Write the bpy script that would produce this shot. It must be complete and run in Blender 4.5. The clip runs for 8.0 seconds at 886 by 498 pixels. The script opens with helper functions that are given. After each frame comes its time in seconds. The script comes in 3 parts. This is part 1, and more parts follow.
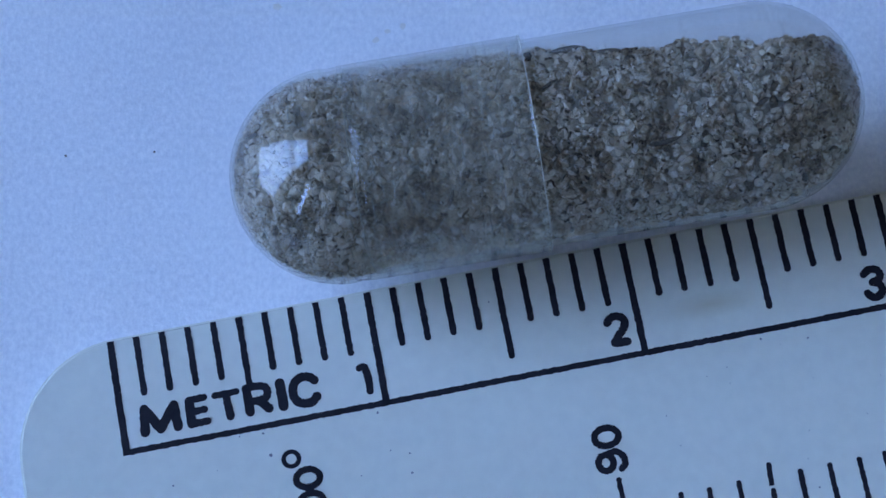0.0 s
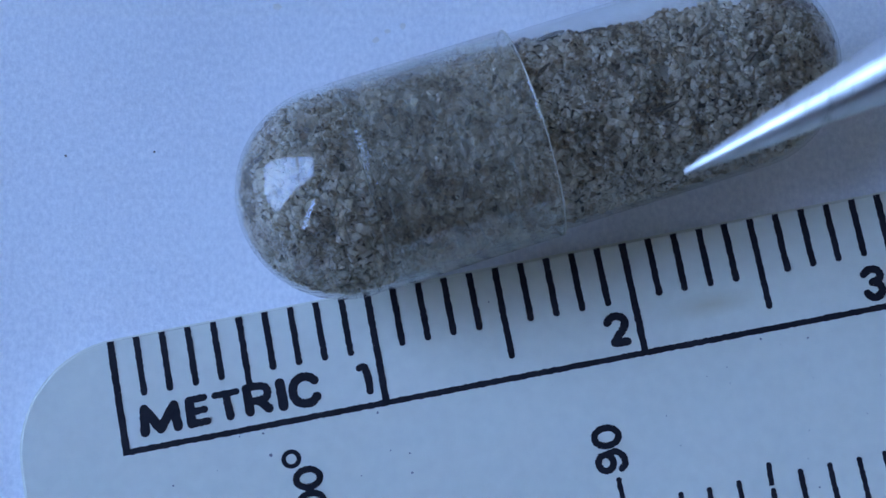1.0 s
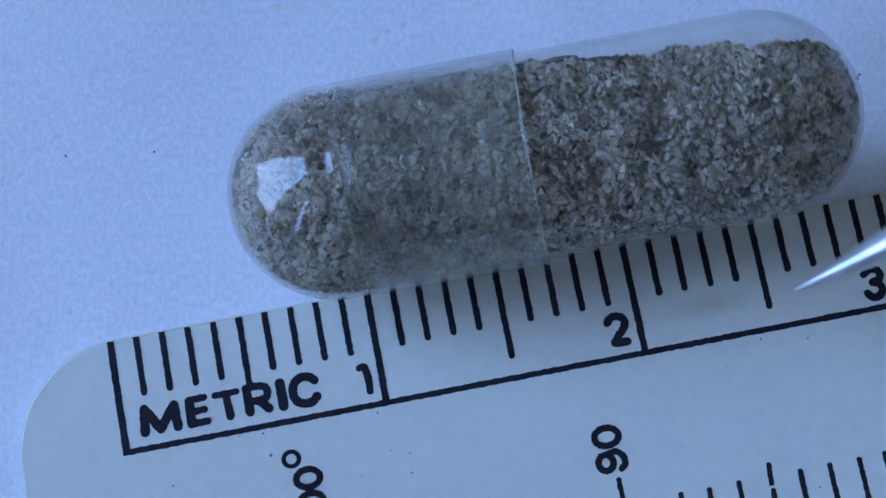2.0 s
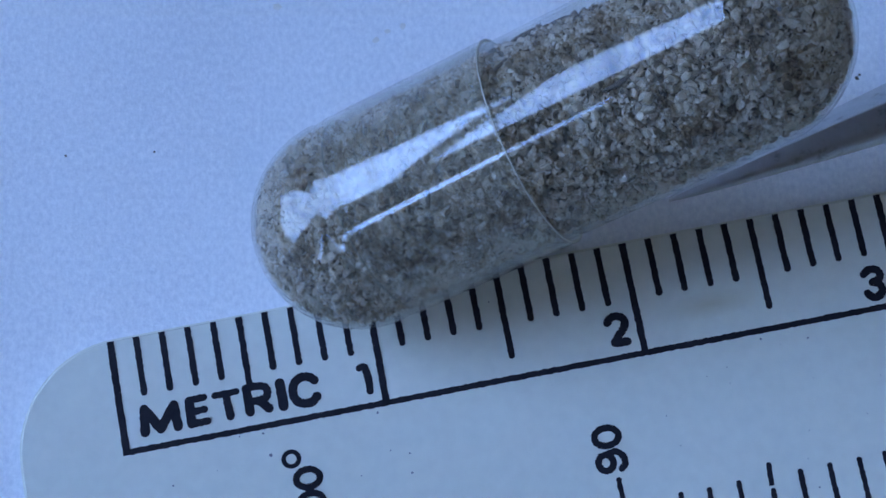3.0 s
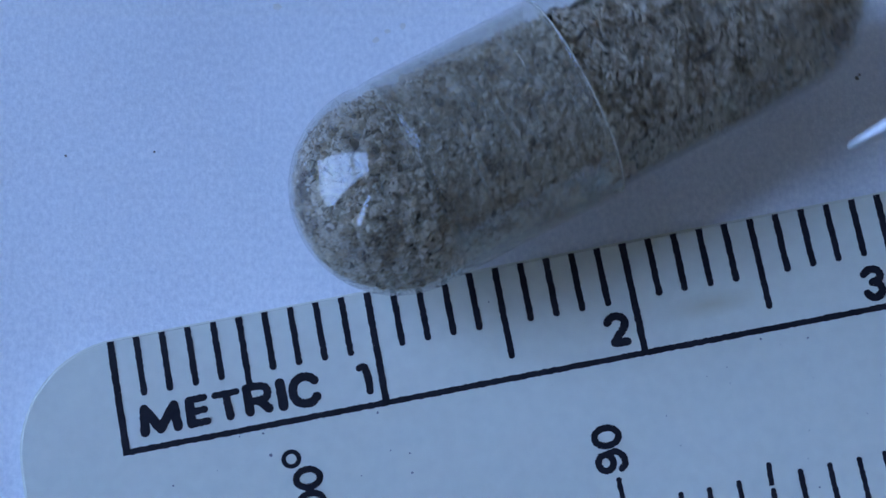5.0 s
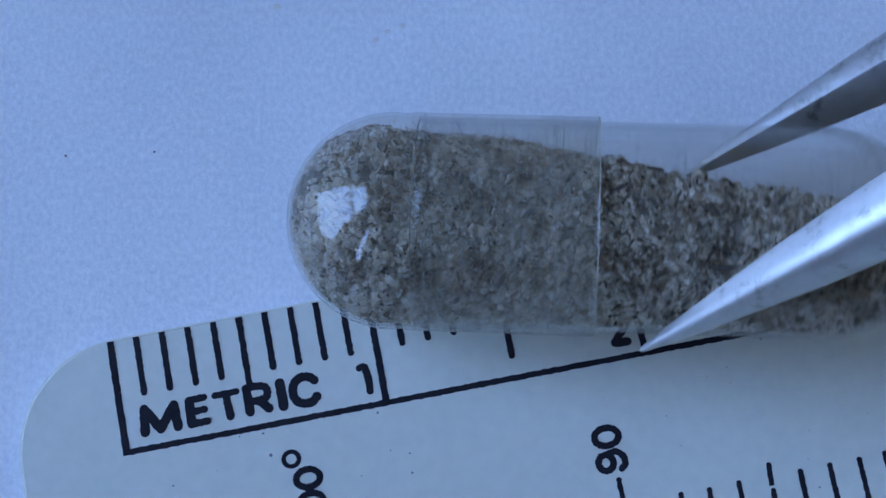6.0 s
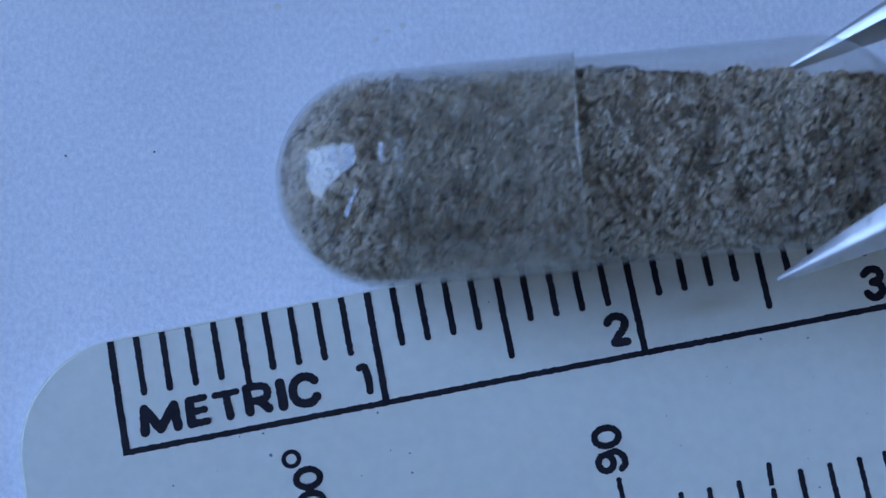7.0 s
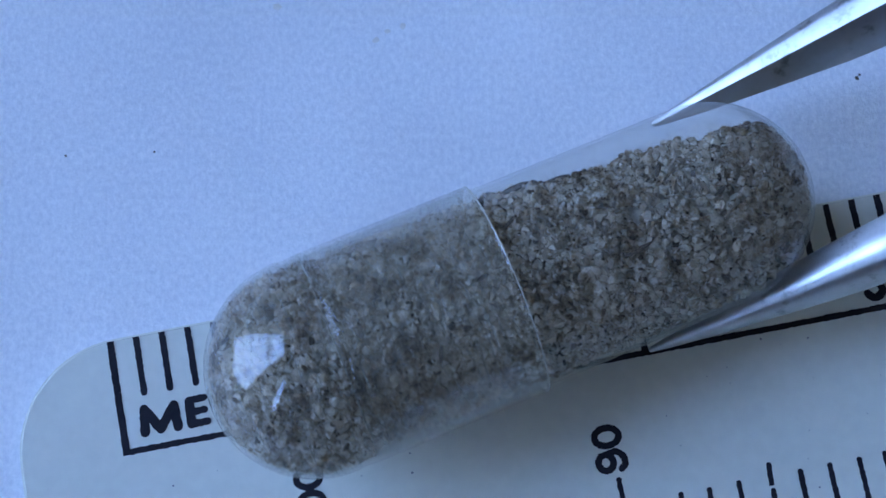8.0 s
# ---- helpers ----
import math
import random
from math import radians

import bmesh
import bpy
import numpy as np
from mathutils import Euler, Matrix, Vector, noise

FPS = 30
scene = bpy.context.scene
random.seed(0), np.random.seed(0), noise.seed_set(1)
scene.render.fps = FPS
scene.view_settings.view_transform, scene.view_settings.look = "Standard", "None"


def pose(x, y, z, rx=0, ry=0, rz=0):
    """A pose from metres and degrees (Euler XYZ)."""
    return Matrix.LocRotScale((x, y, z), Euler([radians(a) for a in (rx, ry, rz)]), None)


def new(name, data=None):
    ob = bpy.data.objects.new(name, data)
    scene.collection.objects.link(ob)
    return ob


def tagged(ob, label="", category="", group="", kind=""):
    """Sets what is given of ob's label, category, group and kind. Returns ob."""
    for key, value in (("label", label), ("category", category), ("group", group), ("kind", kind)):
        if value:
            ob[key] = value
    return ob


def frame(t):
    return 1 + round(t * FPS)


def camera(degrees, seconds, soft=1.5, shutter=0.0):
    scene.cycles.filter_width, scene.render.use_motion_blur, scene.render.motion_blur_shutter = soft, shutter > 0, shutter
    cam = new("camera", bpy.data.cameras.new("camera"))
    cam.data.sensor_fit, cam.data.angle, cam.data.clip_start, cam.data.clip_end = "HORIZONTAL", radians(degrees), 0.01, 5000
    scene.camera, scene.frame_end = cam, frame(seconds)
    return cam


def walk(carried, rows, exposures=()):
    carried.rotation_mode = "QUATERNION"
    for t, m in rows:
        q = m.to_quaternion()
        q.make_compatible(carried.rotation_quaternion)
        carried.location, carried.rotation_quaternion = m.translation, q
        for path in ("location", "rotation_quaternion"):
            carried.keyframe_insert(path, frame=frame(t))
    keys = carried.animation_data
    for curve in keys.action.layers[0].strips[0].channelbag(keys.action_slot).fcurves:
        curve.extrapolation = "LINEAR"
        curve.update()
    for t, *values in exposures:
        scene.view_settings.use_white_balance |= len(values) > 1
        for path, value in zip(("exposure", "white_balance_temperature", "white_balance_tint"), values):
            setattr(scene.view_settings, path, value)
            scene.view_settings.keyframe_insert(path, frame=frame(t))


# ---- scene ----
cam = camera(32.383, 8.0, soft=1.55, shutter=0.5)

MM = 0.001
# the paper lies on a board that leans 18 degrees towards the viewer
BOARD = pose(0, 0, 0, 18)


def mm(x, y, z, rx=0, ry=0, rz=0):
    """A pose on the board, in millimetres."""
    return BOARD @ pose(x * MM, y * MM, z * MM, rx, ry, rz)


CAM_POSE = mm(0, 0, 58.293, 10.731) @ pose(0, 0, 0, 0, 1.389)
walk(cam, [(0.0, CAM_POSE), (8.0, CAM_POSE)], exposures=[(0.0, -0.03), (3.6, -0.05), (4.0, -0.1), (4.6, -0.17), (5.8, -0.18), (6.2, -0.2), (6.5, -0.2), (7.0, -0.2), (7.3, -0.1), (7.5, -0.02), (8.0, 0.02)])

# ---- world and light ----
SKY_GAIN = 6.0
world = bpy.data.worlds.new("world")
scene.world = world
world.use_nodes = True
wn = world.node_tree.nodes
sky = wn.new("ShaderNodeTexSky")
sky.sky_type = "NISHITA"
sky.sun_disc = False
sky.sun_elevation = radians(35)
sky.sun_rotation = radians(60)
wn["Background"].inputs["Strength"].default_value = 0.05
world.node_tree.links.new(sky.outputs[0], wn["Background"].inputs[0])

# ---- materials ----


def material(name):
    m = bpy.data.materials.new(name)
    m.use_nodes = True
    nt = m.node_tree
    return m, nt, nt.nodes["Principled BSDF"]


def node(nt, kind, **sets):
    n = nt.nodes.new(kind)
    for key, value in sets.items():
        n.inputs[key.replace("_", " ")].default_value = value
    return n


def ramp(nt, stops, interpolation="LINEAR"):
    n = nt.nodes.new("ShaderNodeValToRGB")
    n.color_ramp.interpolation = interpolation
    e = n.color_ramp.elements
    while len(e) < len(stops):
        e.new(0.5)
    for i, (pos, col) in enumerate(stops):
        e[i].position = pos
        e[i].color = (*col, 1)
    return n


def coords(nt):
    return nt.nodes.new("ShaderNodeTexCoord").outputs["Object"]


def bump(nt, b, height, strength, distance):
    n = node(nt, "ShaderNodeBump", Strength=strength, Distance=distance)
    nt.links.new(height, n.inputs["Height"])
    nt.links.new(n.outputs[0], b.inputs["Normal"])
    return n


def noisy(name, a, b_, scale, rough, detail=4.0, bump_scale=0.0, bump_depth=0.0, metal=0.0, bump_strength=0.6):
    """Two tones mixed by noise, with a finer relief."""
    m, nt, b = material(name)
    c = coords(nt)
    n = node(nt, "ShaderNodeTexNoise", Scale=scale, Detail=detail, Roughness=0.6)
    nt.links.new(c, n.inputs["Vector"])
    r = ramp(nt, [(0.3, a), (0.7, b_)])
    nt.links.new(n.outputs[0], r.inputs[0])
    nt.links.new(r.outputs[0], b.inputs["Base Color"])
    b.inputs["Roughness"].default_value = rough
    b.inputs["Metallic"].default_value = metal
    if bump_scale:
        f = node(nt, "ShaderNodeTexNoise", Scale=bump_scale, Detail=5.0, Roughness=0.65)
        nt.links.new(c, f.inputs["Vector"])
        bump(nt, b, f.outputs[0], bump_strength, bump_depth)
    return m


def paper_material():
    m, nt, b = material("paper")
    c = coords(nt)
    big = node(nt, "ShaderNodeTexNoise", Scale=90.0, Detail=3.0)
    fine = node(nt, "ShaderNodeTexNoise", Scale=4600.0, Detail=4.0, Roughness=0.65)
    fibre = node(nt, "ShaderNodeTexNoise", Scale=8500.0, Detail=3.0, Roughness=0.6)
    mp = nt.nodes.new("ShaderNodeMapping")
    mp.inputs["Scale"].default_value = (1.1, 0.8, 1)
    nt.links.new(c, mp.inputs["Vector"])
    for n in (big, fine, fibre):
        nt.links.new(mp.outputs[0], n.inputs["Vector"])
    r = ramp(nt, [(0.38, (0.72, 0.735, 0.765)), (0.62, (0.90, 0.905, 0.91))])
    mix = nt.nodes.new("ShaderNodeMath")
    mix.operation = "MULTIPLY_ADD"
    mix.inputs[1].default_value = 0.6
    nt.links.new(fine.outputs[0], mix.inputs[0])
    half = nt.nodes.new("ShaderNodeMath")
    half.operation = "MULTIPLY"
    half.inputs[1].default_value = 0.4
    nt.links.new(big.outputs[0], half.inputs[0])
    nt.links.new(half.outputs[0], mix.inputs[2])
    nt.links.new(mix.outputs[0], r.inputs[0])
    nt.links.new(r.outputs[0], b.inputs["Base Color"])
    b.inputs["Roughness"].default_value = 0.9
    add = nt.nodes.new("ShaderNodeMath")
    add.operation = "ADD"
    nt.links.new(fine.outputs[0], add.inputs[0])
    nt.links.new(fibre.outputs[0], add.inputs[1])
    bump(nt, b, add.outputs[0], 0.3, 0.00005)
    return m


def plastic_material():
    """White ruler plastic with faint stains."""
    m, nt, b = material("ruler_plastic")
    c = coords(nt)
    n = node(nt, "ShaderNodeTexNoise", Scale=260.0, Detail=4.0)
    f = node(nt, "ShaderNodeTexNoise", Scale=1800.0, Detail=4.0)
    nt.links.new(c, n.inputs["Vector"])
    nt.links.new(c, f.inputs["Vector"])
    r = ramp(nt, [(0.3, (0.73, 0.73, 0.625)), (0.7, (0.765, 0.76, 0.65))])
    nt.links.new(n.outputs[0], r.inputs[0])
    # one yellowish smear below the ticks after the two
    mp = nt.nodes.new("ShaderNodeMapping")
    mp.inputs["Location"].default_value = (-22.8 / 2.2, 3.0 / 0.55, 0)
    mp.inputs["Scale"].default_value = (1000 / 2.2, 1000 / 0.55, 0)
    nt.links.new(c, mp.inputs["Vector"])
    g = nt.nodes.new("ShaderNodeTexGradient")
    g.gradient_type = "SPHERICAL"
    nt.links.new(mp.outputs[0], g.inputs[0])
    mul = nt.nodes.new("ShaderNodeMath")
    mul.operation = "MULTIPLY"
    nt.links.new(g.outputs[0], mul.inputs[0])
    nt.links.new(n.outputs[0], mul.inputs[1])
    mixc = nt.nodes.new("ShaderNodeMixRGB")
    mixc.inputs[2].default_value = (0.52, 0.46, 0.30, 1)
    grit = ramp(nt, [(0.3, (0.955, 0.955, 0.96)), (0.7, (1.02, 1.02, 1.025))])
    nt.links.new(f.outputs[0], grit.inputs[0])
    mixg = nt.nodes.new("ShaderNodeMixRGB")
    mixg.blend_type = "MULTIPLY"
    mixg.inputs[0].default_value = 1.0
    nt.links.new(r.outputs[0], mixg.inputs[1])
    nt.links.new(grit.outputs[0], mixg.inputs[2])
    nt.links.new(mul.outputs[0], mixc.inputs[0])
    nt.links.new(mixg.outputs[0], mixc.inputs[1])
    nt.links.new(mixc.outputs[0], b.inputs["Base Color"])
    b.inputs["Roughness"].default_value = 0.42
    bump(nt, b, f.outputs[0], 0.25, 0.00002)
    return m


def gelatin_material(name, haze, tint, scratch, rim=0.75):
    """Clear shell: straight transmission, gloss that grows at grazing angles, a little haze, fine scratches."""
    m, nt, b = material(name)
    out = nt.nodes["Material Output"]
    nt.nodes.remove(b)
    c = coords(nt)
    mp = nt.nodes.new("ShaderNodeMapping")
    mp.inputs["Rotation"].default_value = (0, 0, radians(14))
    mp.inputs["Scale"].default_value = (11000, 420, 420)
    nt.links.new(c, mp.inputs["Vector"])
    sc = node(nt, "ShaderNodeTexNoise", Scale=1.0, Detail=4.0, Roughness=0.7)
    nt.links.new(mp.outputs[0], sc.inputs["Vector"])
    wob = node(nt, "ShaderNodeTexNoise", Scale=330.0, Detail=2.0)
    nt.links.new(c, wob.inputs["Vector"])
    add = nt.nodes.new("ShaderNodeMath")
    add.operation = "MULTIPLY_ADD"
    add.inputs[1].default_value = scratch
    nt.links.new(sc.outputs[0], add.inputs[0])
    nt.links.new(wob.outputs[0], add.inputs[2])
    bp = node(nt, "ShaderNodeBump", Strength=0.022, Distance=0.00002)
    nt.links.new(add.outputs[0], bp.inputs["Height"])
    clear = nt.nodes.new("ShaderNodeBsdfTransparent")
    clear.inputs[0].default_value = (*tint, 1)
    gloss = node(nt, "ShaderNodeBsdfGlossy", Roughness=0.012)
    nt.links.new(bp.outputs[0], gloss.inputs["Normal"])
    lw = node(nt, "ShaderNodeLayerWeight", Blend=0.5)
    pw = nt.nodes.new("ShaderNodeMath")
    pw.operation = "POWER"
    pw.inputs[1].default_value = 4.5
    nt.links.new(lw.outputs["Facing"], pw.inputs[0])
    fr = nt.nodes.new("ShaderNodeMath")
    fr.operation = "MULTIPLY_ADD"
    fr.inputs[1].default_value = rim
    fr.inputs[2].default_value = 0.045
    nt.links.new(pw.outputs[0], fr.inputs[0])
    milk = node(nt, "ShaderNodeBsdfDiffuse")
    milk.inputs[0].default_value = (0.76, 0.74, 0.62, 1)
    body = nt.nodes.new("ShaderNodeMixShader")
    hz = nt.nodes.new("ShaderNodeMapRange")
    hz.inputs[1].default_value, hz.inputs[2].default_value = 0.575, 0.70
    hz.inputs[3].default_value, hz.inputs[4].default_value = haze, haze + 0.3 * scratch
    nt.links.new(sc.outputs[0], hz.inputs[0])
    nt.links.new(hz.outputs[0], body.inputs[0])
    nt.links.new(clear.outputs[0], body.inputs[1])
    nt.links.new(milk.outputs[0], body.inputs[2])
    mix = nt.nodes.new("ShaderNodeMixShader")
    nt.links.new(fr.outputs[0], mix.inputs[0])
    nt.links.new(body.outputs[0], mix.inputs[1])
    nt.links.new(gloss.outputs[0], mix.inputs[2])
    nt.links.new(mix.outputs[0], out.inputs[0])
    return m


def sand_material(name, source):
    """Quartz sand: each grain takes its own tone."""
    m, nt, b = material(name)
    if source == "island":
        rnd = nt.nodes.new("ShaderNodeNewGeometry").outputs["Random Per Island"]
    else:
        rnd = nt.nodes.new("ShaderNodeObjectInfo").outputs["Random"]
    r = ramp(nt, [(0.0, (0.05, 0.037, 0.028)), (0.06, (0.27, 0.20, 0.14)), (0.17, (0.60, 0.51, 0.40)),
                  (0.5, (0.79, 0.71, 0.585)), (0.8, (0.88, 0.82, 0.71)), (0.92, (0.95, 0.91, 0.83)), (1.0, (0.985, 0.975, 0.94))])
    nt.links.new(rnd, r.inputs[0])
    c = coords(nt)
    n = node(nt, "ShaderNodeTexNoise", Scale=4500.0, Detail=3.0)
    nt.links.new(c, n.inputs["Vector"])
    v = ramp(nt, [(0.3, (0.9, 0.89, 0.88)), (0.7, (1, 1, 1))])
    nt.links.new(n.outputs[0], v.inputs[0])
    mul = nt.nodes.new("ShaderNodeMixRGB")
    mul.blend_type = "MULTIPLY"
    mul.inputs[0].default_value = 1.0
    nt.links.new(r.outputs[0], mul.inputs[1])
    nt.links.new(v.outputs[0], mul.inputs[2])
    patch = node(nt, "ShaderNodeTexNoise", Scale=620.0, Detail=5.0, Roughness=0.72)
    nt.links.new(c, patch.inputs["Vector"])
    pr = ramp(nt, [(0.36, (0.17, 0.11, 0.07)), (0.435, (0.62, 0.52, 0.405)), (0.51, (1, 0.985, 0.95))])
    nt.links.new(patch.outputs[0], pr.inputs[0])
    mul2 = nt.nodes.new("ShaderNodeMixRGB")
    mul2.blend_type = "MULTIPLY"
    mul2.inputs[0].default_value = 1.0
    nt.links.new(mul.outputs[0], mul2.inputs[1])
    nt.links.new(pr.outputs[0], mul2.inputs[2])
    nt.links.new(mul2.outputs[0], b.inputs["Base Color"])
    b.inputs["Roughness"].default_value = 0.2
    bump(nt, b, n.outputs[0], 0.4, 0.00004)
    # light passes on through the milky quartz
    through_grain = nt.nodes.new("ShaderNodeBsdfTranslucent")
    nt.links.new(mul2.outputs[0], through_grain.inputs[0])
    both = nt.nodes.new("ShaderNodeMixShader")
    both.inputs[0].default_value = 0.54
    nt.links.new(b.outputs[0], both.inputs[1])
    nt.links.new(through_grain.outputs[0], both.inputs[2])
    nt.links.new(both.outputs[0], nt.nodes["Material Output"].inputs[0])
    return m


def steel_material():
    m, nt, b = material("brushed_steel")
    c = coords(nt)
    mp = nt.nodes.new("ShaderNodeMapping")
    mp.inputs["Scale"].default_value = (300, 2600, 2600)
    nt.links.new(c, mp.inputs["Vector"])
    n = node(nt, "ShaderNodeTexNoise", Scale=1.0, Detail=5.0, Roughness=0.7)
    nt.links.new(mp.outputs[0], n.inputs["Vector"])
    p = node(nt, "ShaderNodeTexNoise", Scale=900.0, Detail=4.0, Roughness=0.7)
    nt.links.new(c, p.inputs["Vector"])
    r = ramp(nt, [(0.28, (0.28, 0.27, 0.25)), (0.42, (0.54, 0.54, 0.53)), (0.75, (0.64, 0.64, 0.64))])
    nt.links.new(p.outputs[0], r.inputs[0])
    nt.links.new(r.outputs[0], b.inputs["Base Color"])
    b.inputs["Metallic"].default_value = 1.0
    rr = nt.nodes.new("ShaderNodeMapRange")
    rr.inputs[3].default_value, rr.inputs[4].default_value = 0.27, 0.48
    nt.links.new(n.outputs[0], rr.inputs[0])
    nt.links.new(rr.outputs[0], b.inputs["Roughness"])
    bump(nt, b, n.outputs[0], 0.35, 0.00003)
    return m


def glow_material():
    """The sky outside the window: pale at the horizon, bluer above."""
    m, nt, b = material("sky_glow")
    out = nt.nodes["Material Output"]
    nt.nodes.remove(b)
    sep = nt.nodes.new("ShaderNodeSeparateXYZ")
    nt.links.new(coords(nt), sep.inputs[0])
    mr = nt.nodes.new("ShaderNodeMapRange")
    mr.inputs[1].default_value, mr.inputs[2].default_value = 0.0, 6.0
    nt.links.new(sep.outputs["Z"], mr.inputs[0])
    r = ramp(nt, [(0.0, (0.458, 0.735, 1.37)), (0.3, (0.453, 0.735, 1.445)), (1.0, (0.386, 0.675, 1.455))])
    nt.links.new(mr.outputs[0], r.inputs[0])
    cl = node(nt, "ShaderNodeTexNoise", Scale=0.9, Detail=5.0)
    nt.links.new(coords(nt), cl.inputs["Vector"])
    cr = nt.nodes.new("ShaderNodeMapRange")
    cr.inputs[3].default_value, cr.inputs[4].default_value = 0.8 * SKY_GAIN, 1.2 * SKY_GAIN
    nt.links.new(cl.outputs[0], cr.inputs[0])
    em = nt.nodes.new("ShaderNodeEmission")
    nt.links.new(r.outputs[0], em.inputs[0])
    nt.links.new(cr.outputs[0], em.inputs[1])
    nt.links.new(em.outputs[0], out.inputs[0])
    return m


PAPER = paper_material()
PLASTIC = plastic_material()
INK = noisy("printed_ink", (0.010, 0.010, 0.015), (0.024, 0.023, 0.030), 900.0, 0.7, bump_scale=5000.0, bump_depth=0.00001)
INK.node_tree.nodes["Principled BSDF"].inputs["Specular IOR Level"].default_value = 0.15
CAP_SHELL = gelatin_material("cap_gelatin", 0.052, (0.996, 0.993, 0.98), 1.4)
BODY_SHELL = gelatin_material("body_gelatin", 0.028, (0.997, 0.995, 0.985), 0.35)
CAP_INSIDE = gelatin_material("cap_inner_face", 0.052, (0.996, 0.993, 0.98), 0.4, 0.2)
BODY_INSIDE = gelatin_material("body_inner_face", 0.028, (0.997, 0.995, 0.985), 0.3, 0.2)
EDGE_SHELL = gelatin_material("edge_gelatin", 0.4, (0.98, 0.97, 0.93), 0.3)
SCRATCH = gelatin_material("scratched_gelatin", 0.36, (0.97, 0.96, 0.93), 0.3)
CUT_EDGE = noisy("gelatin_edge", (0.5, 0.48, 0.40), (0.74, 0.71, 0.61), 1500.0, 0.25)
SAND = sand_material("sand", "island")
GRAIN = sand_material("coarse_grain", "object")
FIBRE = noisy("plant_fibre", (0.035, 0.026, 0.018), (0.09, 0.06, 0.04), 2500.0, 0.7)
CORE = noisy("packed_sand", (0.62, 0.55, 0.46), (0.75, 0.69, 0.60), 2500.0, 0.9)
STEEL = steel_material()
DIRT = noisy("dirt", (0.09, 0.075, 0.065), (0.17, 0.14, 0.11), 3000.0, 0.9)
FLECK = noisy("grey_fleck", (0.16, 0.16, 0.18), (0.30, 0.30, 0.32), 3000.0, 0.9)
SMUDGE = noisy("smudge", (0.70, 0.67, 0.62), (0.77, 0.75, 0.72), 2500.0, 0.9)
WOOD = noisy("board_wood", (0.22, 0.15, 0.09), (0.34, 0.24, 0.15), 25.0, 0.6, bump_scale=120.0, bump_depth=0.0006)
DESK = noisy("desk_wood", (0.14, 0.09, 0.06), (0.22, 0.15, 0.10), 14.0, 0.5, bump_scale=90.0, bump_depth=0.0006)
WALL = noisy("wall_paint", (0.69, 0.54, 0.36), (0.73, 0.58, 0.40), 3.0, 0.85, bump_scale=220.0, bump_depth=0.0008)
CEIL = noisy("ceiling_paint", (0.48, 0.40, 0.30), (0.52, 0.44, 0.33), 3.0, 0.9, bump_scale=150.0, bump_depth=0.0008)
# unseen wall, dark brown only so that the steel mirrors something dark
UNSEEN_DARK = noisy("unseen_dark_wall", (0.23, 0.17, 0.12), (0.27, 0.20, 0.145), 3.0, 0.85, bump_scale=220.0, bump_depth=0.0008)
FLOOR = noisy("floor_lino", (0.12, 0.11, 0.10), (0.18, 0.16, 0.14), 6.0, 0.6, bump_scale=60.0, bump_depth=0.0008)
FRAME = noisy("window_paint", (0.66, 0.66, 0.64), (0.72, 0.72, 0.70), 9.0, 0.4, bump_scale=160.0, bump_depth=0.0004)
LEAF = noisy("distant_foliage", (0.03, 0.05, 0.02), (0.07, 0.10, 0.05), 6.0, 0.9, bump_scale=20.0, bump_depth=0.02)
GLOW = glow_material()

# ---- mesh helpers ----


def mesh_of(name, bm, mat, smooth=False):
    me = bpy.data.meshes.new(name)
    bm.to_mesh(me)
    bm.free()
    me.materials.append(mat)
    if smooth:
        me.polygons.foreach_set("use_smooth", [True] * len(me.polygons))
    return me


def part(name, bm, mat, parent=None, label="", smooth=False, kind=""):
    ob = new(name, mesh_of(name, bm, mat, smooth))
    if parent is not None:
        ob.parent = parent
    return tagged(ob, label=label, kind=kind)


def box(x0, x1, y0, y1, z0, z1, bevel=0.0):
    bm = bmesh.new()
    bmesh.ops.create_cube(bm, size=1)
    for v in bm.verts:
        v.co = ((x0 + x1) / 2 + v.co.x * (x1 - x0), (y0 + y1) / 2 + v.co.y * (y1 - y0), (z0 + z1) / 2 + v.co.z * (z1 - z0))
    if bevel:
        bmesh.ops.bevel(bm, geom=bm.edges[:], offset=bevel, segments=2, affect="EDGES")
    return bm


def prism(points, z0, z1, bevel=0.0, segments=2):
    """A flat outline raised from z0 to z1, in metres."""
    bm = bmesh.new()
    low = [bm.verts.new((x, y, z0)) for x, y in points]
    top = [bm.verts.new((x, y, z1)) for x, y in points]
    n = len(points)
    bm.faces.new(top)
    bm.faces.new(low[::-1])
    for i in range(n):
        bm.faces.new((low[i], low[(i + 1) % n], top[(i + 1) % n], top[i]))
    bmesh.ops.recalc_face_normals(bm, faces=bm.faces[:])
    if bevel:
        rim = [e for e in bm.edges if e.verts[0].co.z > z1 - 1e-9 and e.verts[1].co.z > z1 - 1e-9]
        bmesh.ops.bevel(bm, geom=rim, offset=bevel, segments=segments, affect="EDGES")
    return bm


# ---- room ----
# unseen walls and ceiling, placed and toned to steer the warm bounced light
RX0, RX1, RY0, RY1, RZ0, RZ1 = -1.2, 1.4, -3.2, 1.5, -0.81, 3.1
WY0, WY1, WZ0, WZ1 = -0.62, 0.46, 0.0, 2.84
SY0, SY1, SZ0, SZ1 = -1.93, -1.51, 0.36, 2.1  # a narrow second opening
TH = 0.1


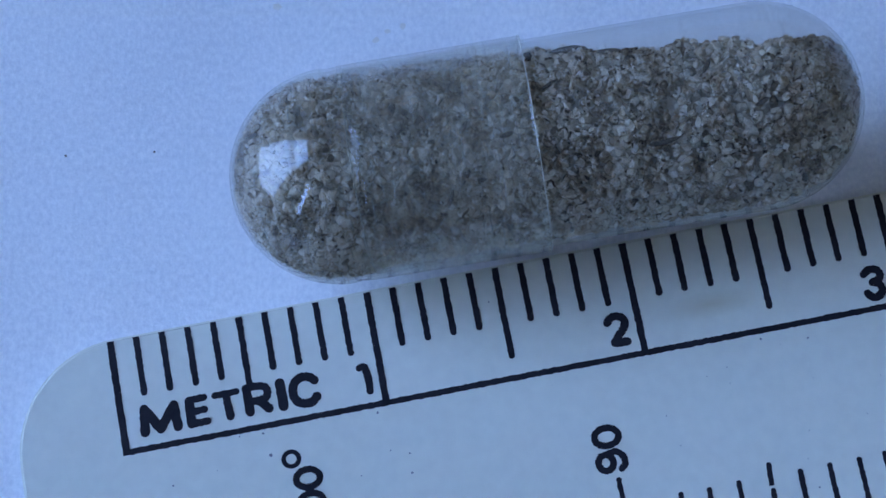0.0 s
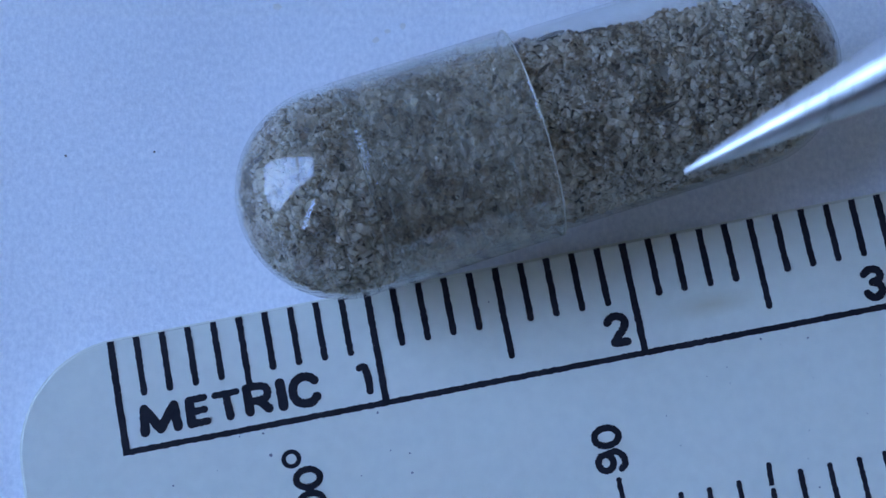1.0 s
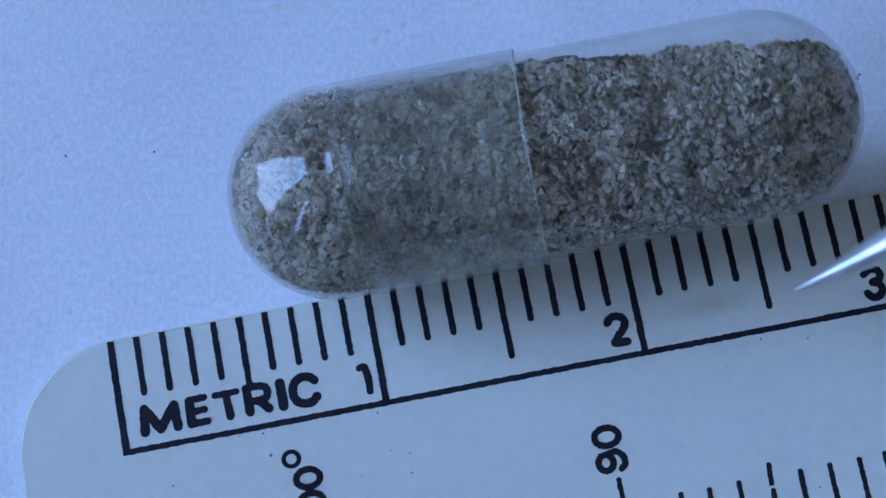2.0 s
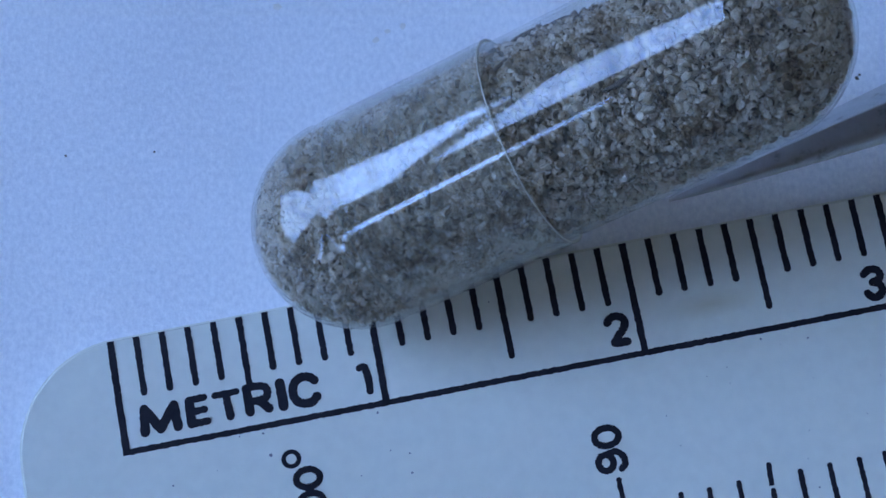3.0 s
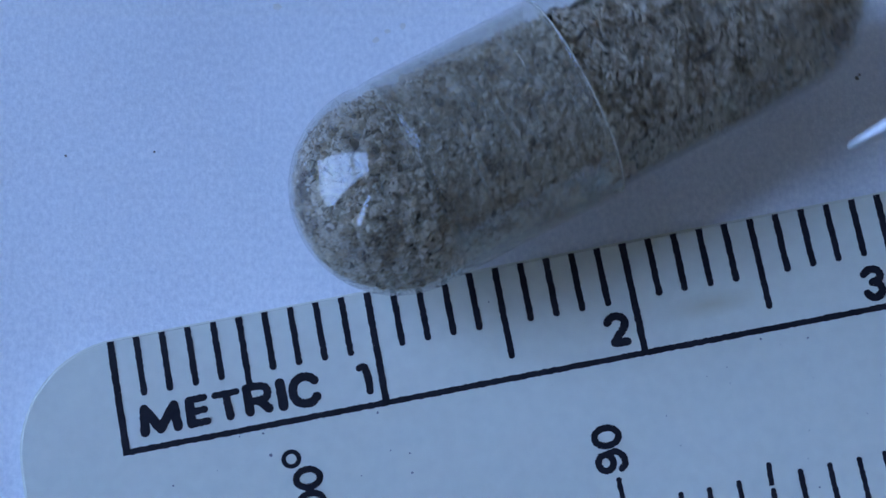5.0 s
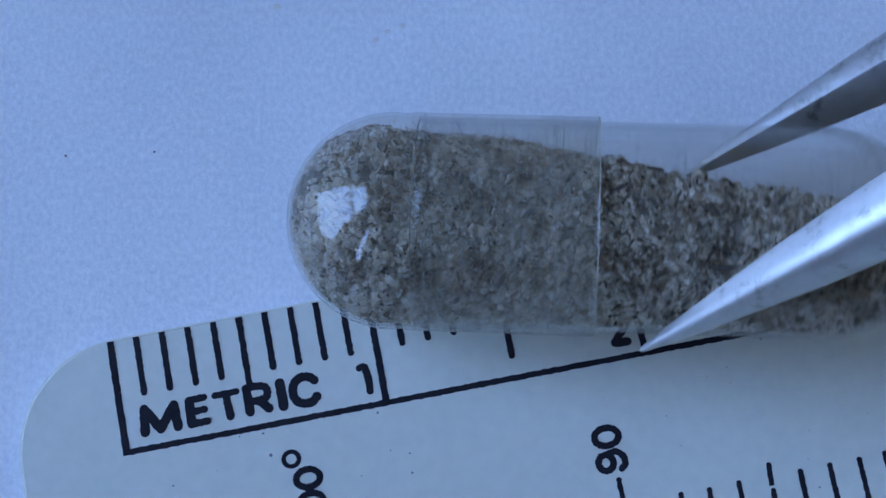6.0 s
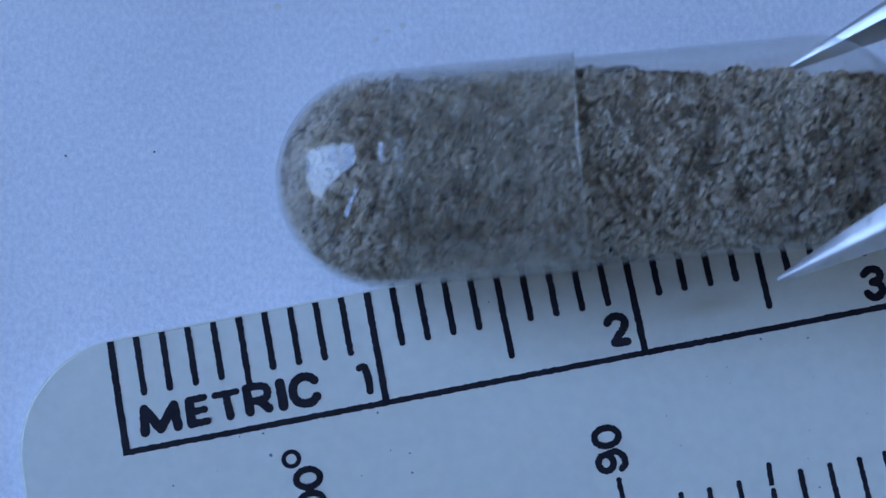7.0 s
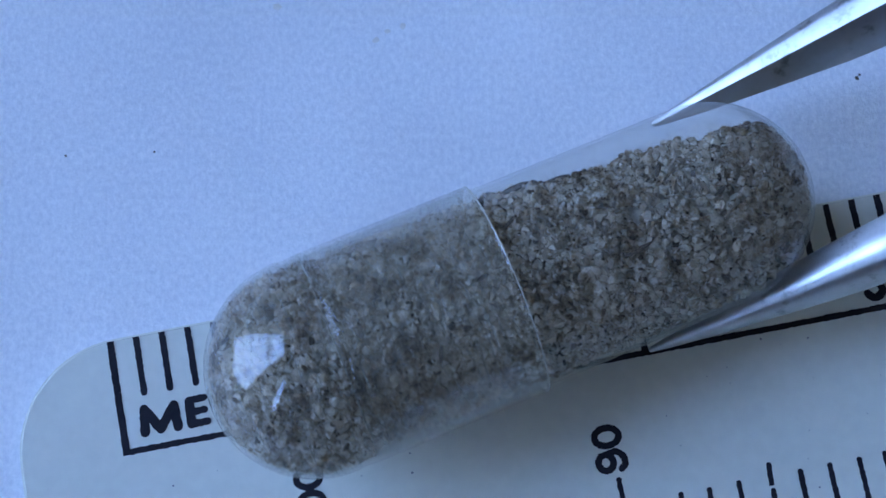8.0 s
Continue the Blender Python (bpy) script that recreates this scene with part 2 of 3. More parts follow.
def room():
    s = dict(kind="structure")
    tagged(part("floor", box(RX0 - TH, RX1 + TH, RY0 - TH, RY1 + TH, RZ0 - 0.1, RZ0), FLOOR), "dark grey linoleum floor of the room", "floor", **s)
    tagged(part("ceiling", box(RX0 - TH, RX1 + TH, RY0 - TH, RY1 + TH, RZ1, RZ1 + 0.1), CEIL), "plain beige painted ceiling of the room", "ceiling", **s)
    tagged(part("wall_east", box(RX1, RX1 + TH, RY0 - TH, RY1 + TH, RZ0, RZ1), WALL), "plain cream painted wall of the room", "wall", **s)
    tagged(part("wall_north", box(RX0, RX1, RY1, RY1 + TH, RZ0, RZ1), WALL), "plain cream painted wall of the room", "wall", **s)
    tagged(part("wall_south", box(RX0, RX1, RY0 - TH, RY0, RZ0, RZ1), UNSEEN_DARK), "unseen dark brown wall, added for dark reflections in the steel", "wall", **s)
    bm = bmesh.new()
    for y0, y1, z0, z1 in ((RY0 - TH, SY0, RZ0, RZ1), (SY0, SY1, RZ0, SZ0), (SY0, SY1, SZ1, RZ1), (SY1, WY0, RZ0, RZ1), (WY1, RY1 + TH, RZ0, RZ1), (WY0, WY1, RZ0, WZ0), (WY0, WY1, WZ1, RZ1)):
        b2 = box(RX0 - TH, RX0, y0, y1, z0, z1)
        me = bpy.data.meshes.new("tmp")
        b2.to_mesh(me)
        b2.free()
        bm.from_mesh(me)
        bpy.data.meshes.remove(me)
    tagged(part("wall_west", bm, WALL), "cream painted wall with a tall window", "wall", **s)
    win = tagged(new("window_1"), "tall white window with a cross bar", "window", **s)
    fx = RX0 - 0.05
    w = 0.056
    for name, y0, y1, z0, z1 in (("window_jamb", WY0, WY0 + w, WZ0, WZ1), ("window_jamb", WY1 - w, WY1, WZ0, WZ1),
                                 ("window_sill", WY0 + w, WY1 - w, WZ0, WZ0 + w), ("window_head", WY0 + w, WY1 - w, WZ1 - w, WZ1),
                                 ("window_bar", WY0 + w, WY1 - w, 1.32, 1.38)):
        part(name, box(fx - 0.02, fx + 0.02, y0, y1, z0, z1, 0.003), FRAME, win)
    slim = tagged(new("window_2"), "narrow white window slit beside the tall window", "window", **s)
    part("window_jamb", box(fx - 0.02, fx + 0.02, SY0, SY0 + 0.012, SZ0, SZ1), FRAME, slim)
    part("window_jamb", box(fx - 0.02, fx + 0.02, SY1 - 0.012, SY1, SZ0, SZ1), FRAME, slim)
    back = tagged(part("backdrop", box(-6.02, -6.0, -9, 9, -3, 12), GLOW), "pale blue daylight sky outside the window", "sky", **s)
    # uneven tree tops against the sky
    rnd = random.Random(3)
    pts = [(-8.9, -2.5)]
    y = -8.9
    while y < 8.9:
        pts.append((y, 0.35 + 0.22 * rnd.random() + 0.25 * math.sin(y * 1.7)))
        y += 0.07 + 0.16 * rnd.random()
    pts.append((8.9, -2.5))
    bm = prism(pts[::-1], 0, 0.3)
    ob = tagged(part("backdrop_trees", bm, LEAF), "dark line of distant trees outside", "trees", **s)
    ob.matrix_world = Matrix.Translation((-5.6, 0, 0)) @ Matrix(((0, 0, 1, 0), (1, 0, 0, 0), (0, 1, 0, 0), (0, 0, 0, 1)))


def desk():
    d = tagged(new("desk"), "dark brown wooden desk below the window", "desk")
    top = -0.085
    part("desktop", box(-0.56, 0.6, -0.36, 0.4, top - 0.03, top, 0.004), DESK, d)
    for x in (-0.52, 0.52):
        for y in (-0.32, 0.32):
            part("leg", box(x, x + 0.05, y, y + 0.05, RZ0, top - 0.03, 0.004), DESK, d)
    b = tagged(new("drawing_board"), "sloping brown wooden board on the desk", "board")
    ob = part("panel", box(-0.19, 0.19, -0.14, 0.14, -0.0125, -0.0003, 0.0015), WOOD, b)
    ob.matrix_world = BOARD
    # side wedges that carry the panel
    s, c = math.sin(radians(18)), math.cos(radians(18))
    for x in (-0.17, 0.155):
        bm = bmesh.new()
        prof = []
        for y in (0.13, -0.13):
            yy = y * c
            prof.append((yy + 0.0125 * s, y * s - 0.0125 * c))
        quad = [(-0.12, top), (prof[0][0], top), prof[0], prof[1]]
        a = [bm.verts.new((x, y, z)) for y, z in quad]
        d2 = [bm.verts.new((x + 0.015, y, z)) for y, z in quad]
        bm.faces.new(a)
        bm.faces.new(d2[::-1])
        for i in range(4):
            bm.faces.new((a[i], d2[i], d2[(i + 1) % 4], a[(i + 1) % 4]))
        bmesh.ops.recalc_face_normals(bm, faces=bm.faces[:])
        part("wedge", bm, WOOD, b)


def speck(size, seed, flat=0.35):
    rnd = random.Random(seed)
    bm = bmesh.new()
    bmesh.ops.create_icosphere(bm, subdivisions=1, radius=size * MM)
    for v in bm.verts:
        v.co *= 0.7 + 0.6 * rnd.random()
        v.co.z *= flat
    return bm


def paper():
    bm = box(-0.148, 0.148, -0.105, 0.105, -0.0003, 0.0, 0.0)
    p = tagged(part("paper_sheet", bm, PAPER), "plain white paper sheet on a sloping board", "paper", kind="structure")
    p.matrix_world = BOARD
    for i, (x, y, r) in enumerate(((-16.4, 14.8, 0.055), (-12.88, 14.96, 0.05), (14.86, 17.9, 0.09), (14.98, 18.05, 0.06))):
        o = part("dirt_speck", speck(r, i), DIRT, p)
        o.location = (x * MM, y * MM, 0.01 * MM)
    for i, (x, y, r) in enumerate(((-8.15, 20.95, 0.18), (-4.16, 19.55, 0.16), (-3.7, 19.9, 0.12), (-3.1, 20.13, 0.14))):
        o = part("smudge", speck(r, 30 + i, 0.04), SMUDGE, p)
        o.location = (x * MM, y * MM, 0.001 * MM)


# ---- ruler ----
RTOP = 0.5


def strip(points, width, seed, cap=True):
    """A printed stroke along points (mm), with round ends and a slightly ragged outline."""
    rnd = random.Random(seed)
    pts = [Vector(p) for p in points]
    fine = []
    for a, b in zip(pts, pts[1:]):
        n = max(2, int((b - a).length / 0.1))
        fine += [a.lerp(b, i / n) for i in range(n)]
    fine.append(pts[-1])
    left, right = [], []
    h = width / 2
    for i, p in enumerate(fine):
        d = (fine[min(i + 1, len(fine) - 1)] - fine[max(i - 1, 0)]).normalized()
        nrm = Vector((-d.y, d.x))
        left.append(p + nrm * (h + rnd.uniform(-0.019, 0.019)))
        right.append(p - nrm * (h + rnd.uniform(-0.019, 0.019)))
    end = []
    if cap:
        d = (fine[-1] - fine[-2]).normalized()
        nrm = Vector((-d.y, d.x))
        for k in range(1, 6):
            a = math.pi * k / 6
            end.append(fine[-1] + nrm * h * math.cos(a) + d * h * 0.9 * math.sin(a))
    out = left + end + right[::-1]
    return prism([(p.x * MM, p.y * MM) for p in out], (RTOP - 0.01) * MM, (RTOP + 0.012) * MM)


def oval(s0, d0, a, b):
    return [(s0 + a * math.cos(0.3 + 2 * math.pi * k / 16), d0 + b * math.sin(0.3 + 2 * math.pi * k / 16)) for k in range(17)]


# printed characters as round-ended strokes: width, then points (mm along the ruler, mm below its edge)
GLYPHS = (
    ("letter", ((0.29, (0.9, 2.85), (0.81, 3.72)), (0.29, (0.9, 2.86), (1.42, 3.7)), (0.29, (1.42, 3.7), (2.03, 2.9)), (0.29, (2.03, 2.9), (2.07, 3.73)))),
    ("letter", ((0.29, (2.64, 2.87), (2.61, 3.73)), (0.22, (2.66, 2.84), (3.2, 2.82)), (0.21, (2.66, 3.3), (3.17, 3.28)), (0.22, (2.62, 3.75), (3.22, 3.74)))),
    ("letter", ((0.2, (3.62, 2.85), (4.46, 2.84)), (0.25, (4.05, 2.88), (4.09, 3.73)))),
    ("letter", ((0.28, (4.84, 2.82), (4.86, 3.71)), (0.24, (4.86, 2.8), (5.3, 2.79), (5.57, 2.9), (5.62, 3.12), (5.46, 3.31), (4.94, 3.35)), (0.27, (5.28, 3.36), (5.59, 3.71)))),
    ("letter", ((0.31, (6.14, 2.85), (6.14, 3.73)),)),
    ("letter", ((0.27, (7.45, 2.98), (7.24, 2.81), (6.92, 2.79), (6.66, 2.99), (6.57, 3.32), (6.65, 3.6), (6.89, 3.77), (7.22, 3.78), (7.45, 3.6)),)),
    ("numeral", ((0.2, (9.2, 2.86), (9.36, 2.82), (9.43, 2.95)), (0.23, (9.42, 2.87), (9.48, 3.24), (9.47, 3.78)))),
    ("numeral", ((0.24, (18.81, 2.96), (18.93, 2.81), (19.17, 2.75), (19.4, 2.86), (19.47, 3.05), (19.37, 3.28), (19.12, 3.53), (18.95, 3.74)), (0.25, (18.95, 3.76), (19.43, 3.79)))),
    ("numeral", ((0.24, (28.79, 2.98), (29.02, 2.84), (29.3, 2.9), (29.4, 3.12), (29.26, 3.29), (29.05, 3.34)), (0.24, (29.06, 3.35), (29.27, 3.43), (29.36, 3.69), (29.16, 3.91), (28.91, 3.89), (28.77, 3.72)))),
    ("numeral", ((0.2, *oval(17.89, 7.17, 0.46, 0.335)),)),
    ("numeral", ((0.2, *oval(17.68, 8.12, 0.28, 0.3)), (0.2, (17.8, 7.8), (18.15, 7.78), (18.38, 8.03), (18.37, 8.29), (18.22, 8.43)))),
    ("numeral", ((0.2, *oval(6.59, 6.57, 0.45, 0.335)),)),
    ("numeral", ((0.2, *oval(6.58, 7.47, 0.45, 0.335)),)),
)


def glyph(strokes):
    """One printed character: strokes with round ends and slightly ragged edges."""
    out = bmesh.new()
    for k, (width, *points) in enumerate(strokes):
        pts = [Vector((a, -b)) for a, b in points]
        ends = [pts[0] * 2 - pts[1]] + pts + [pts[-1] * 2 - pts[-2]]
        fine = []
        for p0, p1, p2, p3 in zip(ends, ends[1:], ends[2:], ends[3:]):
            for i in range(8):
                f = i / 8
                fine.append(0.5 * (2 * p1 + (p2 - p0) * f + (2 * p0 - 5 * p1 + 4 * p2 - p3) * f * f + (3 * p1 - p0 - 3 * p2 + p3) * f ** 3))
        fine.append(pts[-1])
        h = width * 0.63
        rnd = random.Random(int(points[0][0] * 100) + k)
        left, right = [], []
        for i, p in enumerate(fine):
            d = (fine[min(i + 1, len(fine) - 1)] - fine[max(i - 1, 0)]).normalized()
            nrm = Vector((-d.y, d.x))
            left.append(p + nrm * (h + rnd.uniform(-0.018, 0.018)))
            right.append(p - nrm * (h + rnd.uniform(-0.018, 0.018)))
        d0, d1 = (fine[1] - fine[0]).normalized(), (fine[-1] - fine[-2]).normalized()
        tail, head = [], []
        for i in range(1, 7):
            a = math.pi * i / 7
            head.append(fine[-1] + Vector((-d1.y, d1.x)) * h * math.cos(a) + d1 * h * math.sin(a))
            tail.append(fine[0] - Vector((-d0.y, d0.x)) * h * math.cos(a) - d0 * h * math.sin(a))
        ring_pts = left + head + right[::-1] + tail
        one = prism([(p.x * MM, p.y * MM) for p in ring_pts], (RTOP - 0.01) * MM, (RTOP + 0.012 + 0.003 * k) * MM)
        me = bpy.data.meshes.new("stroke")
        one.to_mesh(me)
        one.free()
        out.from_mesh(me)
        bpy.data.meshes.remove(me)
    return out


def ring(cx, cy, ro, ri):
    bm = bmesh.new()
    n = 28
    z0, z1 = (RTOP - 0.01) * MM, (RTOP + 0.012) * MM
    loops = []
    for r, z in ((ro, z0), (ro, z1), (ri, z1), (ri, z0)):
        loops.append([bm.verts.new(((cx + r * math.cos(2 * math.pi * i / n)) * MM, (-cy + r * 0.95 * math.sin(2 * math.pi * i / n)) * MM, z)) for i in range(n)])
    for a, b in zip(loops, loops[1:] + loops[:1]):
        for i in range(n):
            bm.faces.new((a[i], a[(i + 1) % n], b[(i + 1) % n], b[i]))
    bmesh.ops.recalc_face_normals(bm, faces=bm.faces[:])
    return bm


def ruler():
    r = tagged(new("ruler"), "white plastic ruler with black millimetre marks on paper", "ruler")
    r.matrix_world = mm(-14.1841, 7.3749, 0, 0, 0, 11.042)
    rad, left, top, right, low = 4.18, -4.07, -0.05, 110.0, 38.0
    pts = []
    for cx, cy, a0 in ((left + rad, top + rad, 90), (left + rad, low - rad, 180), (right - rad, low - rad, 270), (right - rad, top + rad, 0)):
        for k in range(17):
            a = radians(a0 + 90 * k / 16)
            pts.append(((cx + rad * math.cos(a)) * MM, (-cy + rad * math.sin(a)) * MM))
    part("blade", prism(pts, 0.0, RTOP * MM, 0.12 * MM, 3), PLASTIC, r)
    for i in range(0, 60):
        if i % 10 == 0:
            d = 4.34
        elif i % 5 == 0:
            d = 2.64 if i == 5 else 3.49
        else:
            d = 2.21 + 0.02 * math.sin(i * 7.1)
        part("tick", strip([(i, -0.04), (i, -d)], 0.25 if i % 10 else 0.27, i, i % 10 != 0), INK, r)
    part("base_line", strip([(-0.14, -4.34), (59.9, -4.34)], 0.23, 99), INK, r)
    for name, strokes in GLYPHS:
        part(name, glyph(strokes), INK, r)
    part("degree_mark", ring(6.09, 5.75, 0.38, 0.2), INK, r)
    lows = ((18.02, 8.81, 18.0), (20.18, 9.77, 20.1), (21.25, 9.80, 21.2), (22.38, 9.76, 22.3), (24.72, 9.77, 24.7),
            (25.85, 9.75, 25.85), (26.97, 9.75, 27.0), (27.95, 9.71, 28.0), (29.1, 9.71, 29.2))
    for i, (s, d, s2) in enumerate(lows):
        part("degree_tick", strip([(s2, -12.4), (s, -d)], 0.2, 200 + i), INK, r)
    part("degree_tick", strip([(23.57, -10.1), (23.62, -9.32)], 0.2, 220), INK, r)
    part("degree_tick", strip([(23.5, -12.4), (23.58, -10.28)], 0.2, 221), INK, r)
    for i, (s, d, q) in enumerate(((5.36, 5.46, 0.07), (14.54, 1.29, 0.04), (10.51, 6.38, 0.04), (26.15, 4.95, 0.05), (1.55, 5.89, 0.04),
                                   (8.58, 6.86, 0.03), (10.48, 7.11, 0.05), (9.83, 6.14, 0.03), (5.2, 4.6, 0.05), (9.6, 4.65, 0.05),
                                   (24.4, 4.66, 0.05), (4.3, 4.55, 0.04))):
        o = part("ink_spot", speck(q, 60 + i), FLECK, r)
        o.location = (s * MM, -d * MM, RTOP * MM)
    # faint flecks of dirt on the plastic
    rnd = random.Random(41)
    flecks = [mesh_of("fleck", speck(0.028, 80 + k, 0.2), FLECK) for k in range(4)]
    for _ in range(34):
        o = new("fleck", flecks[rnd.randrange(4)])
        o.parent = r
        f = rnd.uniform(0.5, 1.3)
        o.matrix_basis = Matrix.LocRotScale((rnd.uniform(-2, 32) * MM, -rnd.uniform(4.6, 11.5) * MM, RTOP * MM),
                                            Euler((0, 0, rnd.uniform(0, 6.3))), Vector((f, f * rnd.uniform(0.5, 1.6), f)))


# ---- capsule ----
RC, RB, CAP, TOT = 3.9, 3.725, 11.06, 22.8
WALL_T = 0.11
BODY_OPEN = -6.3


def cap_radius(x):
    """Outer radius of the cap at x mm (its cut edge at 0, its tip at -CAP)."""
    c = -(CAP - RC)
    if x < c:
        return RC * math.sqrt(max(0.0, 1 - ((c - x) / RC) ** 2))
    r = RC
    r -= 0.045 * math.exp(-((x + 6.85) / 0.22) ** 2)
    return r


def body_radius(x):
    c = TOT - CAP - RB
    if x > c:
        return RB * math.sqrt(max(0.0, 1 - ((x - c) / RB) ** 2))
    return RB


def shell(profile, dimples=()):
    """A revolved closed wall: profile of (x, radius) pairs round the x axis, in mm."""
    n = 120
    bm = bmesh.new()
    rows = []
    for x, r in profile:
        if r < 1e-4:
            rows.append([bm.verts.new((x * MM, 0, 0))])
            continue
        row = []
        for i in range(n):
            a = 2 * math.pi * i / n
            rr = r
            for dx, da, rad, depth in dimples:
                q = math.hypot(x - dx, r * (((a - da + math.pi) % (2 * math.pi)) - math.pi))
                if q < rad:
                    rr -= depth * (0.5 + 0.5 * math.cos(math.pi * min(1.0, max(0.0, (q / rad - 0.6) / 0.4))))
            row.append(bm.verts.new((x * MM, rr * math.cos(a) * MM, rr * math.sin(a) * MM)))
        rows.append(row)
    for a, b in zip(rows, rows[1:]):
        if len(a) == 1 and len(b) == 1:
            continue
        for i in range(n):
            j = (i + 1) % n
            if len(a) == 1:
                bm.faces.new((a[0], b[j], b[i]))
            elif len(b) == 1:
                bm.faces.new((a[i], a[j], b[0]))
            else:
                bm.faces.new((a[i], a[j], b[j], b[i]))
    bmesh.ops.remove_doubles(bm, verts=bm.verts[:], dist=1e-9)
    bmesh.ops.recalc_face_normals(bm, faces=bm.faces[:])
    return bm


def dome_steps(tip, centre, n=22):
    return [tip + (centre - tip) * (1 - math.cos(math.pi / 2 * k / n)) for k in range(n + 1)]


def inner_radius(x):
    """Clear radius for the filling."""
    if x < BODY_OPEN:
        return cap_radius(x) - WALL_T if x > -CAP + WALL_T else 0.0
    return min(body_radius(x) - WALL_T, RB - WALL_T)


def level(x):
    """Height of the filling's free surface along the capsule (mm from the axis, towards local y)."""
    return 3.3 - 0.93 / (1 + math.exp(-x * 0.9)) - 0.1 * max(0.0, x) + 0.12 * math.sin(x * 1.3 + 0.5) + 0.09 * math.sin(x * 3.7) + 0.05 * math.sin(x * 9.1 + 1.0)


def crystal(rnd, subdiv):
    """A broken, faceted grain of about unit radius."""
    bm = bmesh.new()
    bmesh.ops.create_icosphere(bm, subdivisions=subdiv, radius=1.1)
    for _ in range(9):
        n = Vector((rnd.gauss(0, 1), rnd.gauss(0, 1), rnd.gauss(0, 1))).normalized()
        d = rnd.uniform(0.55, 0.9)
        for v in bm.verts:
            over = v.co.dot(n) - d
            if over > 0:
                v.co -= n * over * 0.96
    for v in bm.verts:
        v.co *= rnd.uniform(0.94, 1.06)
    return bm


def clump(rnd):
    """A coarse grain: several broken crystals grown together."""
    out = bmesh.new()
    for k in range(8):
        bm = crystal(rnd, 1)
        way = Vector((rnd.gauss(0, 1), rnd.gauss(0, 1), rnd.gauss(0, 1))).normalized() * (0.52 if k else 0.0)
        size = rnd.uniform(0.36, 0.5) if k else 0.62
        for v in bm.verts:
            v.co = v.co * size + way
        me = bpy.data.meshes.new("crystal")
        bm.to_mesh(me)
        bm.free()
        out.from_mesh(me)
        bpy.data.meshes.remove(me)
    return out


def grain_templates(rnd, count, subdiv):
    out = []
    for _ in range(count):
        bm = crystal(rnd, subdiv)
        bm.verts.index_update()
        out.append((np.array([v.co[:] for v in bm.verts]), np.array([[v.index for v in f.verts] for f in bm.faces])))
        bm.free()
    return out


def clear_depth(x, rr):
    """How far a point lies inside the shell's inner face (mm)."""
    left, right = -(CAP - RC), TOT - CAP - RB
    if x < left:
        return RC - WALL_T - math.hypot(x - left, rr)
    if x > right:
        return RB - WALL_T - math.hypot(x - right, rr)
    return inner_radius(x) - rr


def low_level(x):
    """Height under which the filling never shifts (mm from the axis, towards local y)."""
    return 1.75 - 0.125 * x + 0.1 * math.sin(x * 2.3) + 0.06 * math.sin(x * 6.1)


def hollow(x, y, z):
    """True where the outermost grains are missing, so that a dark pit shows between clumps."""
    return noise.noise(Vector((x * 0.95 + 7, y * 0.95, z * 0.95))) + 0.5 * noise.noise(Vector((x * 2.3, y * 2.3, z * 2.3 + 4))) < -0.33


def sand_points(rnd):
    """Grain centres (mm) and radii: the skin under the shell, and the free surface."""
    pts = []
    lo, hi = -CAP + 0.3, TOT - CAP - 0.3
    for want, least, most in ((16500, 0.07, 0.26), (15000, 0.24, 0.6)):
        k = 0
        while k < want:
            x = rnd.uniform(lo, hi)
            r = 0.085 + 0.2 * rnd.random() ** 2.0
            rr = inner_radius(x) * math.sqrt(rnd.random())
            depth = clear_depth(x, rr) - r
            if not least < depth + 0.04 < most:
                continue
            a = rnd.uniform(0, 2 * math.pi)
            k += 1
            y, z = rr * math.cos(a), rr * math.sin(a)
            if y > level(x) - r + 0.12 * rnd.random():
                continue
            if most < 0.3 and hollow(x, y, z):
                continue
            pts.append((x, y, z, r))
    for k in range(6500):
        x = rnd.uniform(lo + 1.0, hi - 0.5)
        r = 0.085 + 0.2 * rnd.random() ** 2.0
        y = level(x) - r - 0.35 * rnd.random() + 0.22 * rnd.random() ** 3
        ri = inner_radius(x) - r - 0.1
        if ri <= abs(y):
            continue
        h = math.sqrt(ri * ri - y * y)
        z = rnd.uniform(-h, h)
        if clear_depth(x, math.hypot(y, z)) > r + 0.08:
            pts.append((x, y, z, r))
    # round the flat top of the lower mass, which shows when the upper layer slides
    for k in range(5000):
        x = rnd.uniform(lo + 1.0, hi - 0.5)
        r = 0.085 + 0.2 * rnd.random() ** 2.0
        y = low_level(x) - r - 0.5 * rnd.random()
        ri = inner_radius(x) - r - 0.1
        if ri <= abs(y) or y > level(x) - 0.5:
            continue
        h = math.sqrt(ri * ri - y * y)
        pts.append((x, y, rnd.uniform(-h, h), r))
    return pts


def sand_mesh(name, rnd, points):
    small, large = grain_templates(rnd, 40, 1), grain_templates(rnd, 24, 2)
    vs, fs, base = [], [], 0
    for x, y, z, r in points:
        temps = small if r < 0.12 else large
        tv, tf = temps[rnd.randrange(len(temps))]
        m = np.array(Euler((rnd.uniform(0, 6.3), rnd.uniform(0, 6.3), rnd.uniform(0, 6.3))).to_matrix())
        sc = np.array((1.0, rnd.uniform(0.75, 1.1), rnd.uniform(0.75, 1.25))) * r
        v = (tv * sc) @ m.T + np.array((x, y, z))
        vs.append(v * MM)
        fs.append(tf + base)
        base += len(tv)
    me = bpy.data.meshes.new(name)
    me.from_pydata(np.concatenate(vs).tolist(), [], np.concatenate(fs).tolist())
    me.materials.append(SAND)
    me.shade_smooth()
    me.set_sharp_from_angle(angle=radians(26))
    return me


